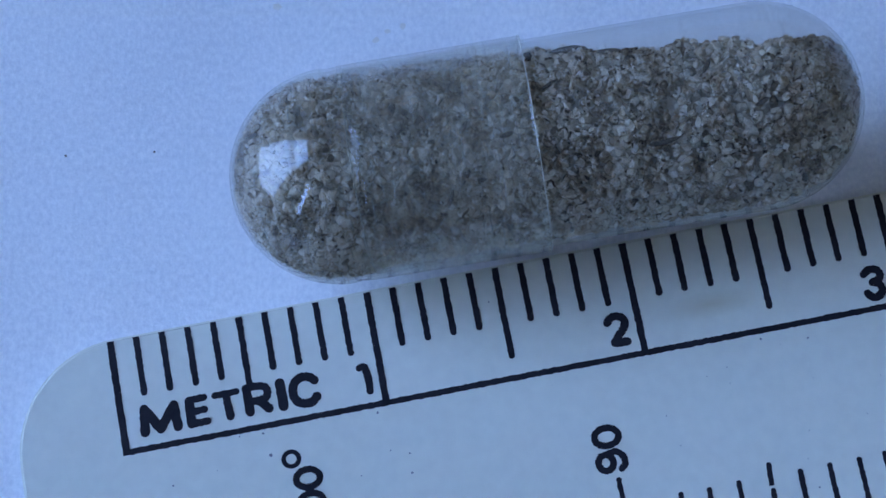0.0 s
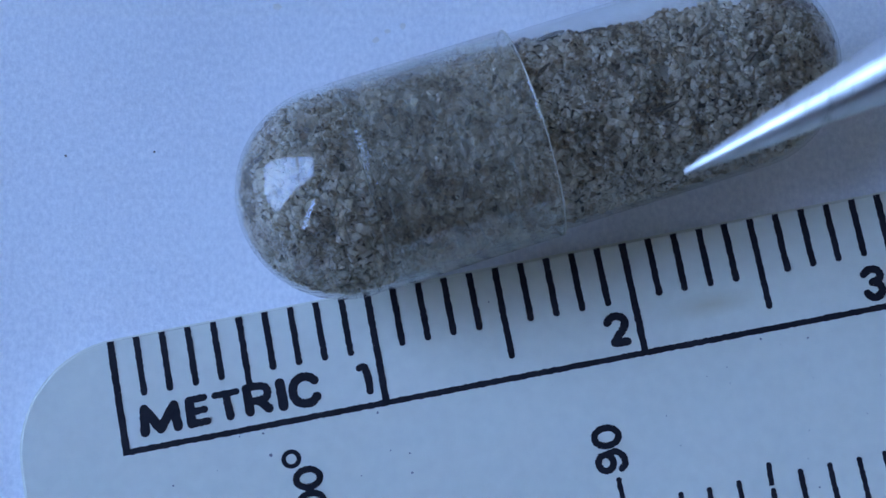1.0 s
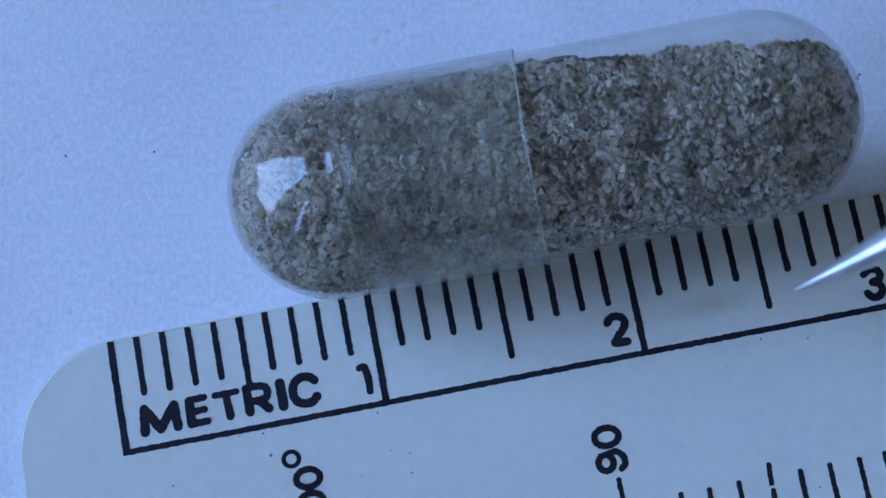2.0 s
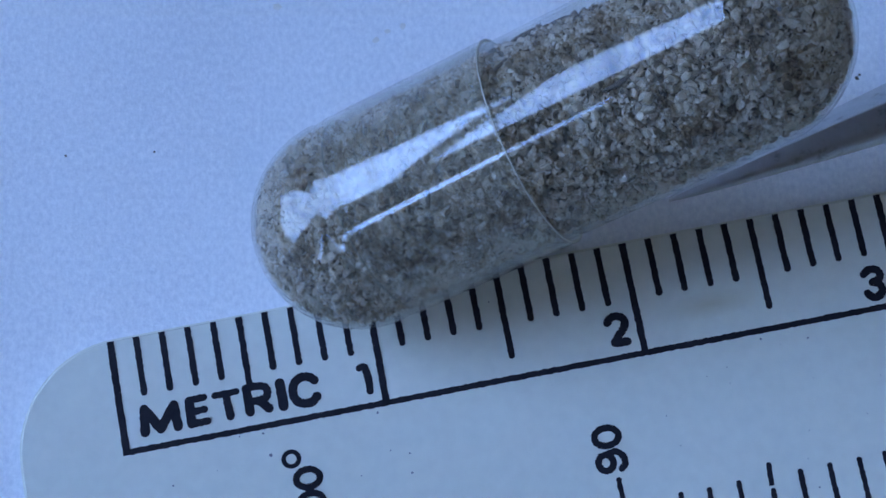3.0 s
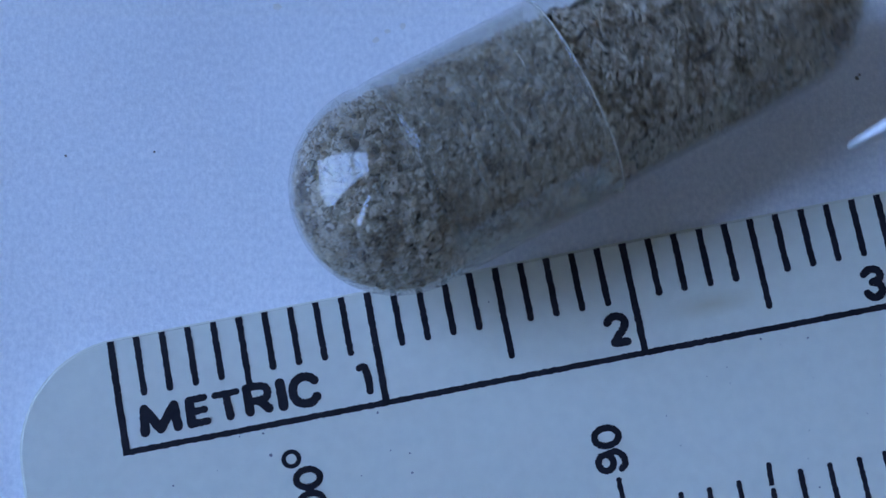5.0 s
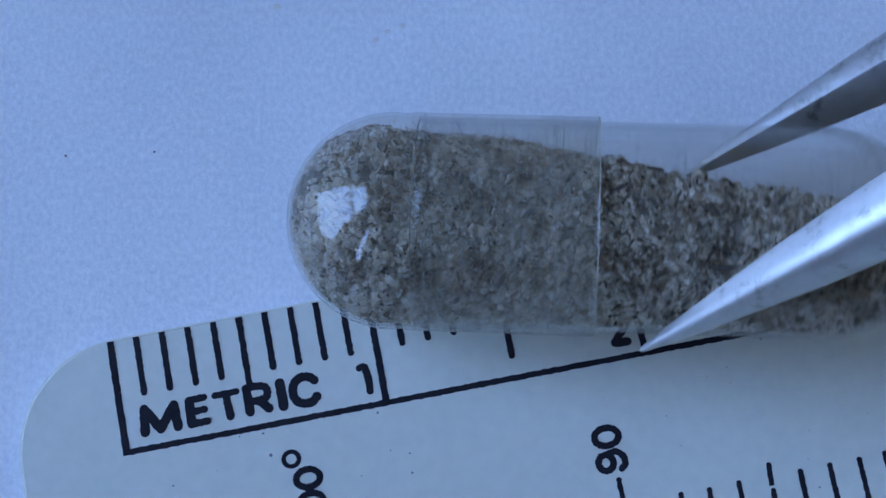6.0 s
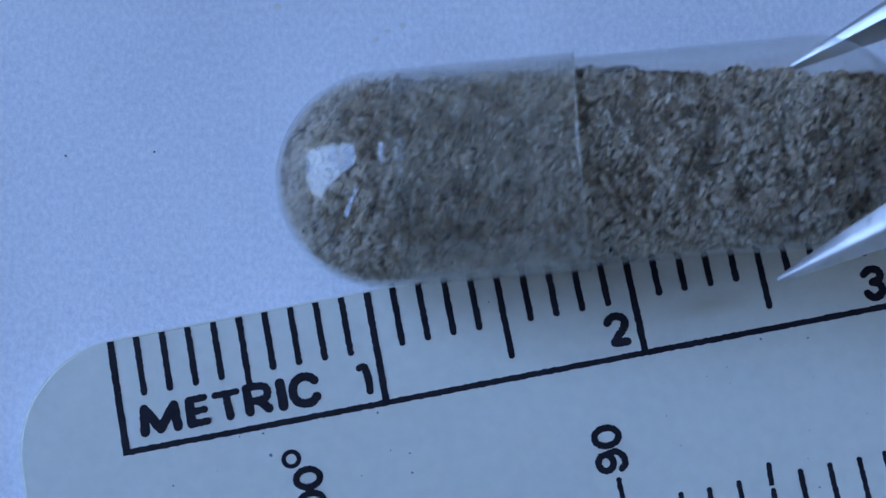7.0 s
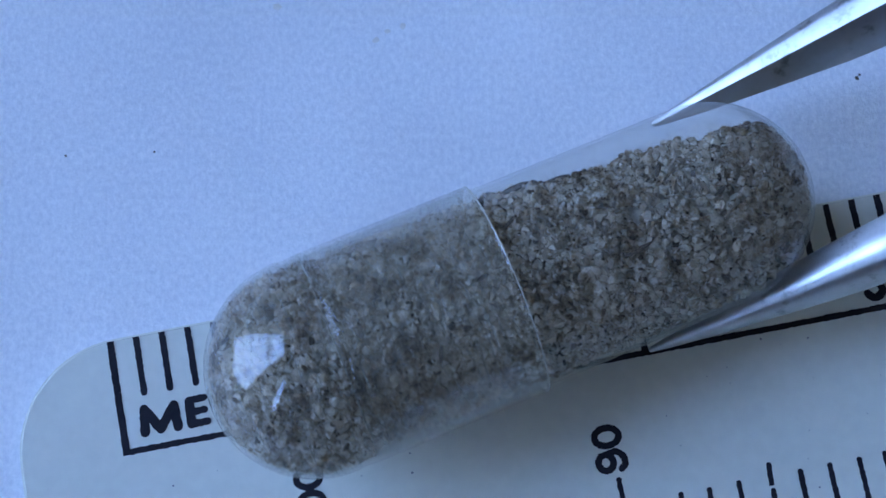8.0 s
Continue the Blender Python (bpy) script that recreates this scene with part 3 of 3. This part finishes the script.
def core_mesh(floor_of, top_of):
    """The packed inside of the filling between two heights."""
    bm = bmesh.new()
    n = 40
    xs = [-CAP + 1.0 + (TOT - 2.0) * i / 60 for i in range(61)]
    rows = []
    for x in xs:
        r = max(0.05, inner_radius(x) - 0.75)
        row = []
        for i in range(n):
            a = 2 * math.pi * i / n
            row.append(bm.verts.new((x * MM, max(min(floor_of(x), 0.8 * r), min(r * math.cos(a), max(-r, top_of(x)))) * MM, r * math.sin(a) * MM)))
        rows.append(row)
    for a, b in zip(rows, rows[1:]):
        for i in range(n):
            bm.faces.new((a[i], a[(i + 1) % n], b[(i + 1) % n], b[i]))
    bm.faces.new(rows[0])
    bm.faces.new(rows[-1][::-1])
    bmesh.ops.recalc_face_normals(bm, faces=bm.faces[:])
    return bm


def scratches(c):
    """Fine pale scratches round the cap, each a raised burr that follows the surface."""
    rnd = random.Random(23)
    bm = bmesh.new()
    for _ in range(110):
        x0 = -0.5 - 6.0 * rnd.random() ** 0.8
        a0 = rnd.uniform(0, 2 * math.pi)
        span = rnd.uniform(0.3, 1.7) / RC
        lean = rnd.gauss(0.22, 0.16)
        w = rnd.uniform(0.006, 0.015)
        prev = None
        n = 9
        for k in range(n):
            f = k / (n - 1)
            a, x = a0 + span * (f - 0.5), x0 + lean * span * RC * (f - 0.5) + rnd.uniform(-0.006, 0.006)
            if not -6.6 < x < -0.1:
                prev = None
                continue
            ww = 1.1 * w * (0.25 + math.sin(math.pi * f))
            row = []
            for dx, lift in ((-ww, 0.001), (0.0, 0.006), (ww, 0.001)):
                r = cap_radius(x) + lift
                row.append(bm.verts.new(((x + dx) * MM, r * math.cos(a) * MM, r * math.sin(a) * MM)))
            if prev:
                for i in range(2):
                    bm.faces.new((prev[i], prev[i + 1], row[i + 1], row[i]))
            prev = row
    part("surface_wear", bm, SCRATCH, c, "fine pale scratches on the cap", True, kind="stuff")


def inside(ob, mat, centre, radius, end):
    """Give the inner faces of a shell, domed at the end -1 or 1, their own smoother face."""
    ob.data.materials.append(mat)
    for p in ob.data.polygons:
        x, rr = p.center.x / MM, math.hypot(p.center.y, p.center.z) / MM
        far = math.hypot(x - centre, rr) if (x - centre) * end > 0 else rr
        if radius - far > 0.75 * WALL_T:
            p.material_index = 1


def capsule():
    c = tagged(new("capsule"), "clear gelatin capsule filled with grey sand", "capsule")
    t = WALL_T
    centre = -(CAP - RC)
    outer = [(x, cap_radius(x)) for x in dome_steps(-CAP, centre)]
    straight = [centre + (0 - centre) * k / 50 for k in range(1, 51)]
    outer += [(x, cap_radius(x)) for x in straight]
    inner = [(x, cap_radius(x) - t) for x in straight[::-1]]
    inner += [(centre + (x - centre) * (RC - t) / RC, cap_radius(x) * (RC - t) / RC) for x in dome_steps(-CAP, centre)[::-1]]
    dimples = [(-4.1, radians(a), 0.6, 0.018) for a in (35, 155, 275)]
    lid = part("cap", shell(outer + inner, dimples), CAP_SHELL, c, "clear scratched gelatin cap", True)
    inside(lid, CAP_INSIDE, centre, RC, -1)
    cb = TOT - CAP - RB
    tip = TOT - CAP
    st = [BODY_OPEN + (cb - BODY_OPEN) * k / 30 for k in range(31)]
    dome = dome_steps(tip, cb)[::-1]
    outer = [(x, body_radius(x)) for x in st[:-1]] + [(x, body_radius(x)) for x in dome]
    inner = [(cb + (x - cb) * (RB - t) / RB, body_radius(x) * (RB - t) / RB) for x in dome[::-1]] + [(x, RB - t) for x in st[:-1][::-1]]
    tube = part("body", shell(outer + inner + [outer[0]]), BODY_SHELL, c, "clear gelatin capsule body", True)
    inside(tube, BODY_INSIDE, cb, RB, 1)
    # cut edge of the cap, a thin bright rim
    h = 0.017
    part("rim", shell([(-h, RC + 0.004), (h, RC + 0.004), (h, RC - t), (-h, RC - t), (-h, RC + 0.004)]), CUT_EDGE, c, "pale cut edge of the cap", True)
    part("inner_rim", shell([(BODY_OPEN - 0.03, RB + 0.002), (BODY_OPEN, RB + 0.002), (BODY_OPEN, RB - 0.07), (BODY_OPEN - 0.03, RB - 0.07), (BODY_OPEN - 0.03, RB + 0.002)]),
         EDGE_SHELL, c, "thin cut edge of the capsule body", True)
    rnd = random.Random(11)
    points = sand_points(rnd)
    s = new("sand_filling", sand_mesh("sand_filling", rnd, [p for p in points if p[1] <= low_level(p[0])]))
    s.parent = c
    tagged(s, "grey and beige quartz sand filling", kind="stuff")
    part("packed_sand", core_mesh(lambda x: -9.0, lambda x: min(level(x), low_level(x)) - 0.6), CORE, s, "darker packed sand inside", kind="stuff")
    top = new("loose_sand", sand_mesh("loose_sand", rnd, [p for p in points if p[1] > low_level(p[0])]))
    top.parent = c
    tagged(top, "loose upper layer of grey quartz sand", kind="stuff")
    part("packed_sand", core_mesh(lambda x: min(level(x) - 0.6, low_level(x) - 0.8), lambda x: level(x) - 0.6), CORE, top, "darker packed sand inside", kind="stuff")
    rnd = random.Random(5)
    meshes = []
    for i in range(6):
        meshes.append(mesh_of("grain", clump(rnd), GRAIN))
    k = 0
    while k < 230:
        x = rnd.uniform(-CAP + 0.8, TOT - CAP - 0.6)
        a = rnd.uniform(0, 2 * math.pi)
        r = 0.2 + 0.26 * rnd.random() ** 1.8
        rr = inner_radius(x) - 0.1 - r
        y, z = rr * math.cos(a), rr * math.sin(a)
        if rr < 0.5 or clear_depth(x, rr) < r + 0.08 or y > level(x) - r * 0.8:
            continue
        g = new("grain", meshes[rnd.randrange(6)])
        g.parent = top if y > low_level(x) else s
        g.matrix_basis = Matrix.LocRotScale((x * MM, y * MM, z * MM), Euler((rnd.uniform(0, 6), rnd.uniform(0, 6), rnd.uniform(0, 6))),
                                            Vector((1, rnd.uniform(0.8, 1.1), rnd.uniform(0.8, 1.1))) * r * MM)
        k += 1
    # dark plant bits among the grains
    for x, a, ln, tw in ((4.2, 118, 1.1, 0.1), (1.5, 0, 1.1, 0.1), (2.9, 0, 0.9, -0.1), (-3.2, 130, 0.7, 1.2), (0.7, 75, 0.6, 0.5), (6.0, 80, 0.6, 1.0), (-1.0, 100, 0.5, 0.2), (-2.4, 92, 0.5, 0.9), (7.6, 105, 0.5, 0.4)):
        bm = bmesh.new()
        n = 7
        rows = []
        for i in range(n):
            s_ = (i / (n - 1) - 0.5) * ln
            w = (0.16 if a == 0 else 0.09) * math.sqrt(max(0.04, 1 - (2 * i / (n - 1) - 1) ** 2))
            row = []
            for j in range(6):
                q = 2 * math.pi * j / 6
                row.append(bm.verts.new((s_ * MM, (w * math.cos(q) + 0.12 * s_ * s_) * MM, w * 0.6 * math.sin(q) * MM)))
            rows.append(row)
        for p0, p1 in zip(rows, rows[1:]):
            for j in range(6):
                bm.faces.new((p0[j], p0[(j + 1) % 6], p1[(j + 1) % 6], p1[j]))
        bm.faces.new(rows[0][::-1])
        bm.faces.new(rows[-1])
        o = part("fibre", bm, FIBRE, None, "dark brown plant fibre")
        rr = inner_radius(x) - 0.08
        al = radians(a)
        if a == 0:
            # lying on the free surface, close to its edge
            al = math.acos((level(x) - 0.03) / (rr - 0.12))
            rr -= 0.12
            a = math.degrees(al)
        o.matrix_basis = pose(x * MM, rr * math.cos(al) * MM, rr * math.sin(al) * MM, a - 90) @ pose(0, 0, 0, 0, 0, math.degrees(tw))
        o.parent = top if rr * math.cos(al) > low_level(x) else s
    scratches(c)
    return c, s, top


# ---- tweezers ----


def arm_mesh(side):
    """One pointed arm along +x from its tip, in mm: flat inside, convex outside; side: the way to its outside."""
    lean, swell, rise = (1.1, 1.0, 0.78) if side > 0 else (0.75, 1.35, 1.0)  # slant of the inner face, bulge of the outer one, height
    st = [0.0, 0.12, 0.35, 0.8, 1.4, 2.2, 3.2, 5.0, 7.5, 11, 16, 24, 36, 55, 78, 100]
    bm = bmesh.new()
    rows = []
    for s in st:
        g = min(1.0, s / 10.0) ** 0.82
        thick = 0.07 + 0.92 * g + 0.3 * min(1.0, s / 40)
        high = 0.08 + 0.73 * g + 1.3 * min(1.0, s / 40)
        bow = side * (0.0 if s < 14 else -4.2 * ((s - 14) / 86) ** 1.6)
        row = []
        for f, z in ((-0.5, 0.955), (-0.46, 1.0), (0.08, 1.0), (0.24, 0.96), (0.38, 0.86), (0.5, 0.68), (0.58, 0.42), (0.62, 0.1), (0.61, -0.25), (0.54, -0.6), (0.4, -0.86), (0.2, -0.98), (-lean + 0.04, -1.0), (-lean, -0.955)):
            row.append(bm.verts.new((s * MM, (side * (f * swell if f > 0 else f) * 1.3 * thick + bow) * MM, z * high * rise * MM)))
        rows.append(row)
    n = len(rows[0])
    for a, b in zip(rows, rows[1:]):
        for i in range(n):
            bm.faces.new((a[i], a[(i + 1) % n], b[(i + 1) % n], b[i]))
    bm.faces.new(rows[0][::-1])
    bm.faces.new(rows[-1])
    bmesh.ops.recalc_face_normals(bm, faces=bm.faces[:])
    return bm


def tweezers():
    t = tagged(new("tweezers"), "pointed brushed steel tweezers held at the capsule", "tweezers")
    a = part("front_arm", arm_mesh(-1), STEEL, t, smooth=True)
    b = part("rear_arm", arm_mesh(1), STEEL, t, smooth=True)
    for o in (a, b):
        o.data.set_sharp_from_angle(angle=radians(33))
    part("joint", box(94 * MM, 108 * MM, 2.4 * MM, 6.6 * MM, -2.4 * MM, 2.4 * MM, 0.6 * MM), STEEL, t)
    return t, b


room()
desk()
paper()
ruler()
the_capsule, lower_sand, loose_sand = capsule()
the_tweezers, rear_arm = tweezers()

# seconds; cut edge's centre on the board (mm); turn, rise and roll (degrees)
CAPSULE_ROWS = [
    (0.0, 1.96, 13.92, 5.16, 9.0, 2.5, -3),
    (0.8, 1.96, 13.92, 5.16, 9.0, 2.5, -3),
    (0.9, 2.01, 14.02, 5.24, 9.9, 2.9, -4),
    (1.0, 1.86, 14.51, 4.32, 18.1, -1.6, -6),
    (1.1, 1.86, 14.51, 4.32, 18.1, -1.6, -6),
    (1.2, 2.07, 13.77, 4.87, 11.4, 1.6, -4),
    (1.4, 1.88, 14.00, 4.74, 7.0, 2.2, -4),
    (1.5, 1.92, 13.69, 5.26, 6.7, 3.3, -4),
    (1.7, 1.90, 13.34, 5.03, 7.1, 2.7, -5),
    (2.25, 1.70, 13.50, 5.40, 14.0, 9.0, -62),
    (2.8, 1.40, 13.66, 5.97, 21.0, 16.8, -118),
    (3.0, 1.80, 13.68, 6.50, 20.9, 21.4, -120),
    (3.2, 1.62, 13.18, 6.42, 22.3, 20.7, -120),
    (3.5, 1.76, 14.02, 6.90, 23.3, 24.9, -111),
    (3.6, 1.79, 14.25, 7.15, 22.5, 27.1, -110),
    (3.7, 3.39, 16.17, 4.56, 26.9, -3.1, -112),
    (3.8, 2.81, 17.33, 4.28, 35.9, -4.0, -115),
    (4.0, 3.13, 17.12, 4.21, 37.1, -3.4, -107),
    (4.2, 3.10, 17.18, 4.22, 37.3, -3.5, -108),
    (4.4, 2.59, 17.46, 4.19, 37.5, -3.3, -113),
    (4.5, 2.77, 17.29, 4.17, 37.4, -3.2, -112),
    (4.7, 3.00, 17.20, 4.27, 37.3, -3.9, -107),
    (5.25, 3.60, 13.40, 5.40, 16.0, 3.0, -52),
    (5.8, 3.86, 9.65, 5.33, -4.0, 4.4, 6),
    (5.9, 4.03, 10.40, 5.30, -3.4, 3.2, 5),
    (6.0, 4.12, 10.90, 5.01, -2.2, 2.2, 4),
    (6.2, 4.12, 12.40, 5.20, 8.6, 1.8, 0),
    (6.4, 3.99, 14.07, 5.17, -2.2, 9.4, -3),
    (6.5, 4.02, 14.44, 5.08, -1.0, 7.9, -4),
    (6.8, 4.21, 14.36, 4.96, 3.6, 5.8, -5),
    (7.0, 3.64, 13.23, 5.18, 3.7, 5.5, -6),
    (7.2, 2.33, 11.53, 5.44, 6.6, 7.9, -7),
    (7.5, 0.22, 8.98, 6.03, 7.8, 7.2, -8),
    (7.7, 0.90, 8.70, 5.35, 12.5, 0.1, -11),
    (7.8, 0.97, 8.41, 5.08, 24.8, -3.7, -14),
    (8.0, 0.86, 8.66, 4.91, 23.0, -3.2, -14),
]
# seconds; tip on the board (mm); turn, rise and roll (degrees)
FRONT_ROWS = [
    (0.0, 17.61, 16.34, 10.00, 15.5, 33, -28),
    (0.5, 14.59, 14.81, 10.00, 21.8, 33, -28),
    (0.6, 12.71, 13.86, 10.00, 21.8, 33, -28),
    (0.8, 9.18, 14.16, 9.30, 17.2, 33, -28),
    (0.9, 8.12, 13.47, 9.00, 19.2, 33, -28),
    (1.0, 6.97, 12.27, 7.60, 21.5, 33, -28),
    (1.1, 7.09, 11.71, 6.60, 22.8, 33, -28),
    (1.2, 7.65, 10.85, 5.60, 20.0, 40, -28),
    (1.4, 7.12, 10.12, 5.00, 20.2, 42, -28),
    (1.5, 6.84, 9.85, 4.80, 21.0, 42, -28),
    (1.7, 6.92, 9.08, 4.80, 22.8, 42, -28),
    (2.1, 12.29, 8.76, 3.40, 23.8, 34, -28),
    (2.5, 12.55, 10.77, 1.60, 20.2, 20, 0),
    (2.8, 6.88, 12.49, 1.50, 19.5, 14, 20),
    (3.0, 7.15, 12.64, 1.60, 19.5, 14, 20),
    (3.2, 7.07, 12.12, 1.60, 19.8, 14, 20),
    (3.5, 7.26, 13.40, 2.00, 18.0, 14, 20),
    (3.6, 7.24, 13.58, 2.20, 18.8, 14, 20),
    (3.7, 6.63, 14.03, 3.00, 17.2, 22, 26),
    (3.8, 6.63, 13.91, 2.60, 13.7, 22, 26),
    (4.0, 6.72, 13.73, 2.20, 14.9, 22, 26),
    (4.2, 8.01, 16.66, 2.60, 11.7, 22, 26),
    (4.4, 7.99, 13.95, 2.20, 17.1, 20, 26),
    (4.5, 7.77, 13.29, 2.20, 19.1, 20, 26),
    (4.7, 7.26, 17.92, 2.00, 15.5, 18, 26),
    (5.0, 13.40, 14.08, 4.00, 24.0, 30, 0),
    (5.4, 10.86, 6.83, 7.00, 30.8, 44, -28),
    (5.8, 5.30, 5.66, 5.40, 27.0, 45, -28),
    (5.9, 5.40, 6.21, 5.40, 26.0, 45, -28),
    (6.0, 5.61, 6.45, 5.40, 25.2, 45, -28),
    (6.2, 6.04, 8.27, 5.40, 23.0, 45, -28),
    (6.4, 8.08, 8.94, 5.40, 23.8, 45, -28),
    (6.5, 9.66, 9.50, 5.40, 21.2, 45, -28),
    (6.8, 10.92, 10.04, 5.40, 18.2, 45, -28),
    (7.0, 10.44, 8.94, 5.40, 22.5, 45, -28),
    (7.2, 9.13, 7.84, 5.40, 22.2, 45, -28),
    (7.5, 7.11, 5.47, 5.40, 25.0, 45, -28),
    (7.7, 7.71, 6.30, 3.60, 23.0, 38, -28),
    (7.8, 6.34, 6.83, 1.40, 23.5, 28, -28),
    (8.0, 6.34, 6.93, 1.40, 21.2, 28, -28),
]
REAR_ROWS = [
    (0.0, 12.92, 24.52, 8.00, 25.0, 33, -14),
    (0.9, 8.20, 22.23, 6.00, 21.5, 33, -14),
    (1.0, 7.20, 21.07, 4.00, 23.0, 33, -14),
    (1.2, 6.50, 19.82, 2.40, 23.2, 33, -14),
    (1.4, 5.98, 18.65, 2.00, 20.8, 33, -14),
    (1.5, 5.76, 18.42, 2.00, 19.8, 33, -14),
    (1.7, 7.38, 18.46, 2.00, 22.0, 33, -14),
    (2.1, 10.21, 20.58, 3.50, 20.5, 33, -14),
    (2.5, 6.21, 22.02, 5.50, 23.0, 28, -12),
    (2.8, 3.13, 22.90, 1.60, 16.5, 5, -12),
    (3.0, 3.12, 22.46, 1.60, 13.8, 5, -12),
    (3.2, 3.15, 20.84, 1.60, 14.8, 5, -12),
    (3.5, 3.07, 22.08, 1.60, 13.5, 5, -12),
    (3.6, 3.07, 22.08, 1.60, 13.5, 5, -12),
    (3.7, 2.90, 17.67, 8.60, 7.8, 25, -12),
    (3.8, 2.94, 17.55, 8.60, 12.0, 25, -12),
    (4.0, 2.96, 17.47, 8.60, 13.0, 25, -12),
    (4.2, 4.12, 19.32, 8.00, 13.5, 25, -12),
    (4.4, 4.12, 19.32, 8.00, 13.5, 25, -12),
    (4.5, 4.12, 19.32, 8.00, 13.5, 25, -12),
    (4.7, 3.01, 19.92, 7.00, 19.0, 25, -12),
    (5.2, 9.87, 18.07, 5.00, 23.0, 30, -12),
    (5.8, 7.43, 12.38, 2.20, 27.5, 30, -25),
    (5.9, 7.61, 13.14, 2.20, 26.5, 30, -25),
    (6.0, 7.77, 13.47, 2.20, 26.3, 30, -25),
    (6.2, 7.52, 16.11, 2.20, 25.5, 30, -25),
    (6.4, 8.78, 18.07, 2.00, 19.5, 30, -14),
    (6.5, 9.65, 18.41, 2.00, 18.0, 30, -14),
    (6.8, 10.51, 18.52, 2.00, 22.0, 30, -14),
    (7.0, 11.78, 17.72, 2.00, 23.5, 30, -14),
    (7.2, 9.66, 16.33, 2.20, 22.2, 30, -14),
    (7.5, 7.04, 13.79, 2.20, 26.0, 30, -14),
    (7.7, 6.62, 14.01, 2.20, 24.0, 30, -14),
    (7.8, 6.89, 15.72, 2.00, 22.0, 30, -14),
    (8.0, 6.56, 15.50, 2.00, 23.0, 30, -14),
]


# seconds; roll of the sand (degrees, as the capsule's); how far its loose upper layer has slid down (0 to 1)
SAND_ROWS = [
    (0.0, -3, 0.0), (0.9, -4, 0.0), (1.0, -6, 0.0), (1.2, -4, 0.0), (1.7, -5, 0.0), (2.25, -14, 0.0), (2.8, -22, 0.0),
    (3.6, -22, 0.0), (3.7, -15, 0.0), (3.8, -8, 0.0), (4.7, -6, 0.0), (5.25, 0, 0.5), (5.8, 4, 1.0), (6.0, 4, 1.0),
    (6.2, 0, 0.85), (6.4, -3, 0.3), (6.8, -5, 0.0), (7.5, -8, 0.0), (7.8, -12, 0.0), (8.0, -12, 0.0),
]


def between(rows, t):
    """A row at t, straight between its neighbours."""
    for a, b in zip(rows, rows[1:]):
        if a[0] <= t <= b[0]:
            f = (t - a[0]) / (b[0] - a[0])
            return [p + f * (q - p) for p, q in zip(a, b)]
    return list(rows[-1])


def arm_pose(row):
    t, x, y, z, turn, rise, roll = row
    return mm(x, y, z, 0, 0, turn) @ pose(0, 0, 0, 0, -rise, 0) @ pose(0, 0, 0, roll)


def motions():
    walk(the_capsule, [(t, mm(x, y, z, 0, 0, turn) @ pose(0, 0, 0, 0, -rise, 0) @ pose(0, 0, 0, roll))
                       for t, x, y, z, turn, rise, roll in CAPSULE_ROWS])
    lower, loose = [], []
    for t in sorted({r[0] for r in CAPSULE_ROWS} | {r[0] for r in SAND_ROWS}):
        _, turned, slid = between(SAND_ROWS, t)
        m = pose(0, 0, 0, turned - between(CAPSULE_ROWS, t)[6])
        lower.append((t, m))
        # the loose layer sinks and tips about the domed end of the cap
        loose.append((t, m @ pose(-8 * MM, 0, 0, 0, 0, -3.9 * slid) @ pose(8 * MM, -0.1 * slid * MM, 0)))
    walk(lower_sand, lower)
    walk(loose_sand, loose)
    times = sorted({r[0] for r in FRONT_ROWS} | {r[0] for r in REAR_ROWS})
    front = [(t, arm_pose(between(FRONT_ROWS, t))) for t in times]
    walk(the_tweezers, front)
    walk(rear_arm, [(t, m.inverted() @ arm_pose(between(REAR_ROWS, t))) for t, m in front])


motions()
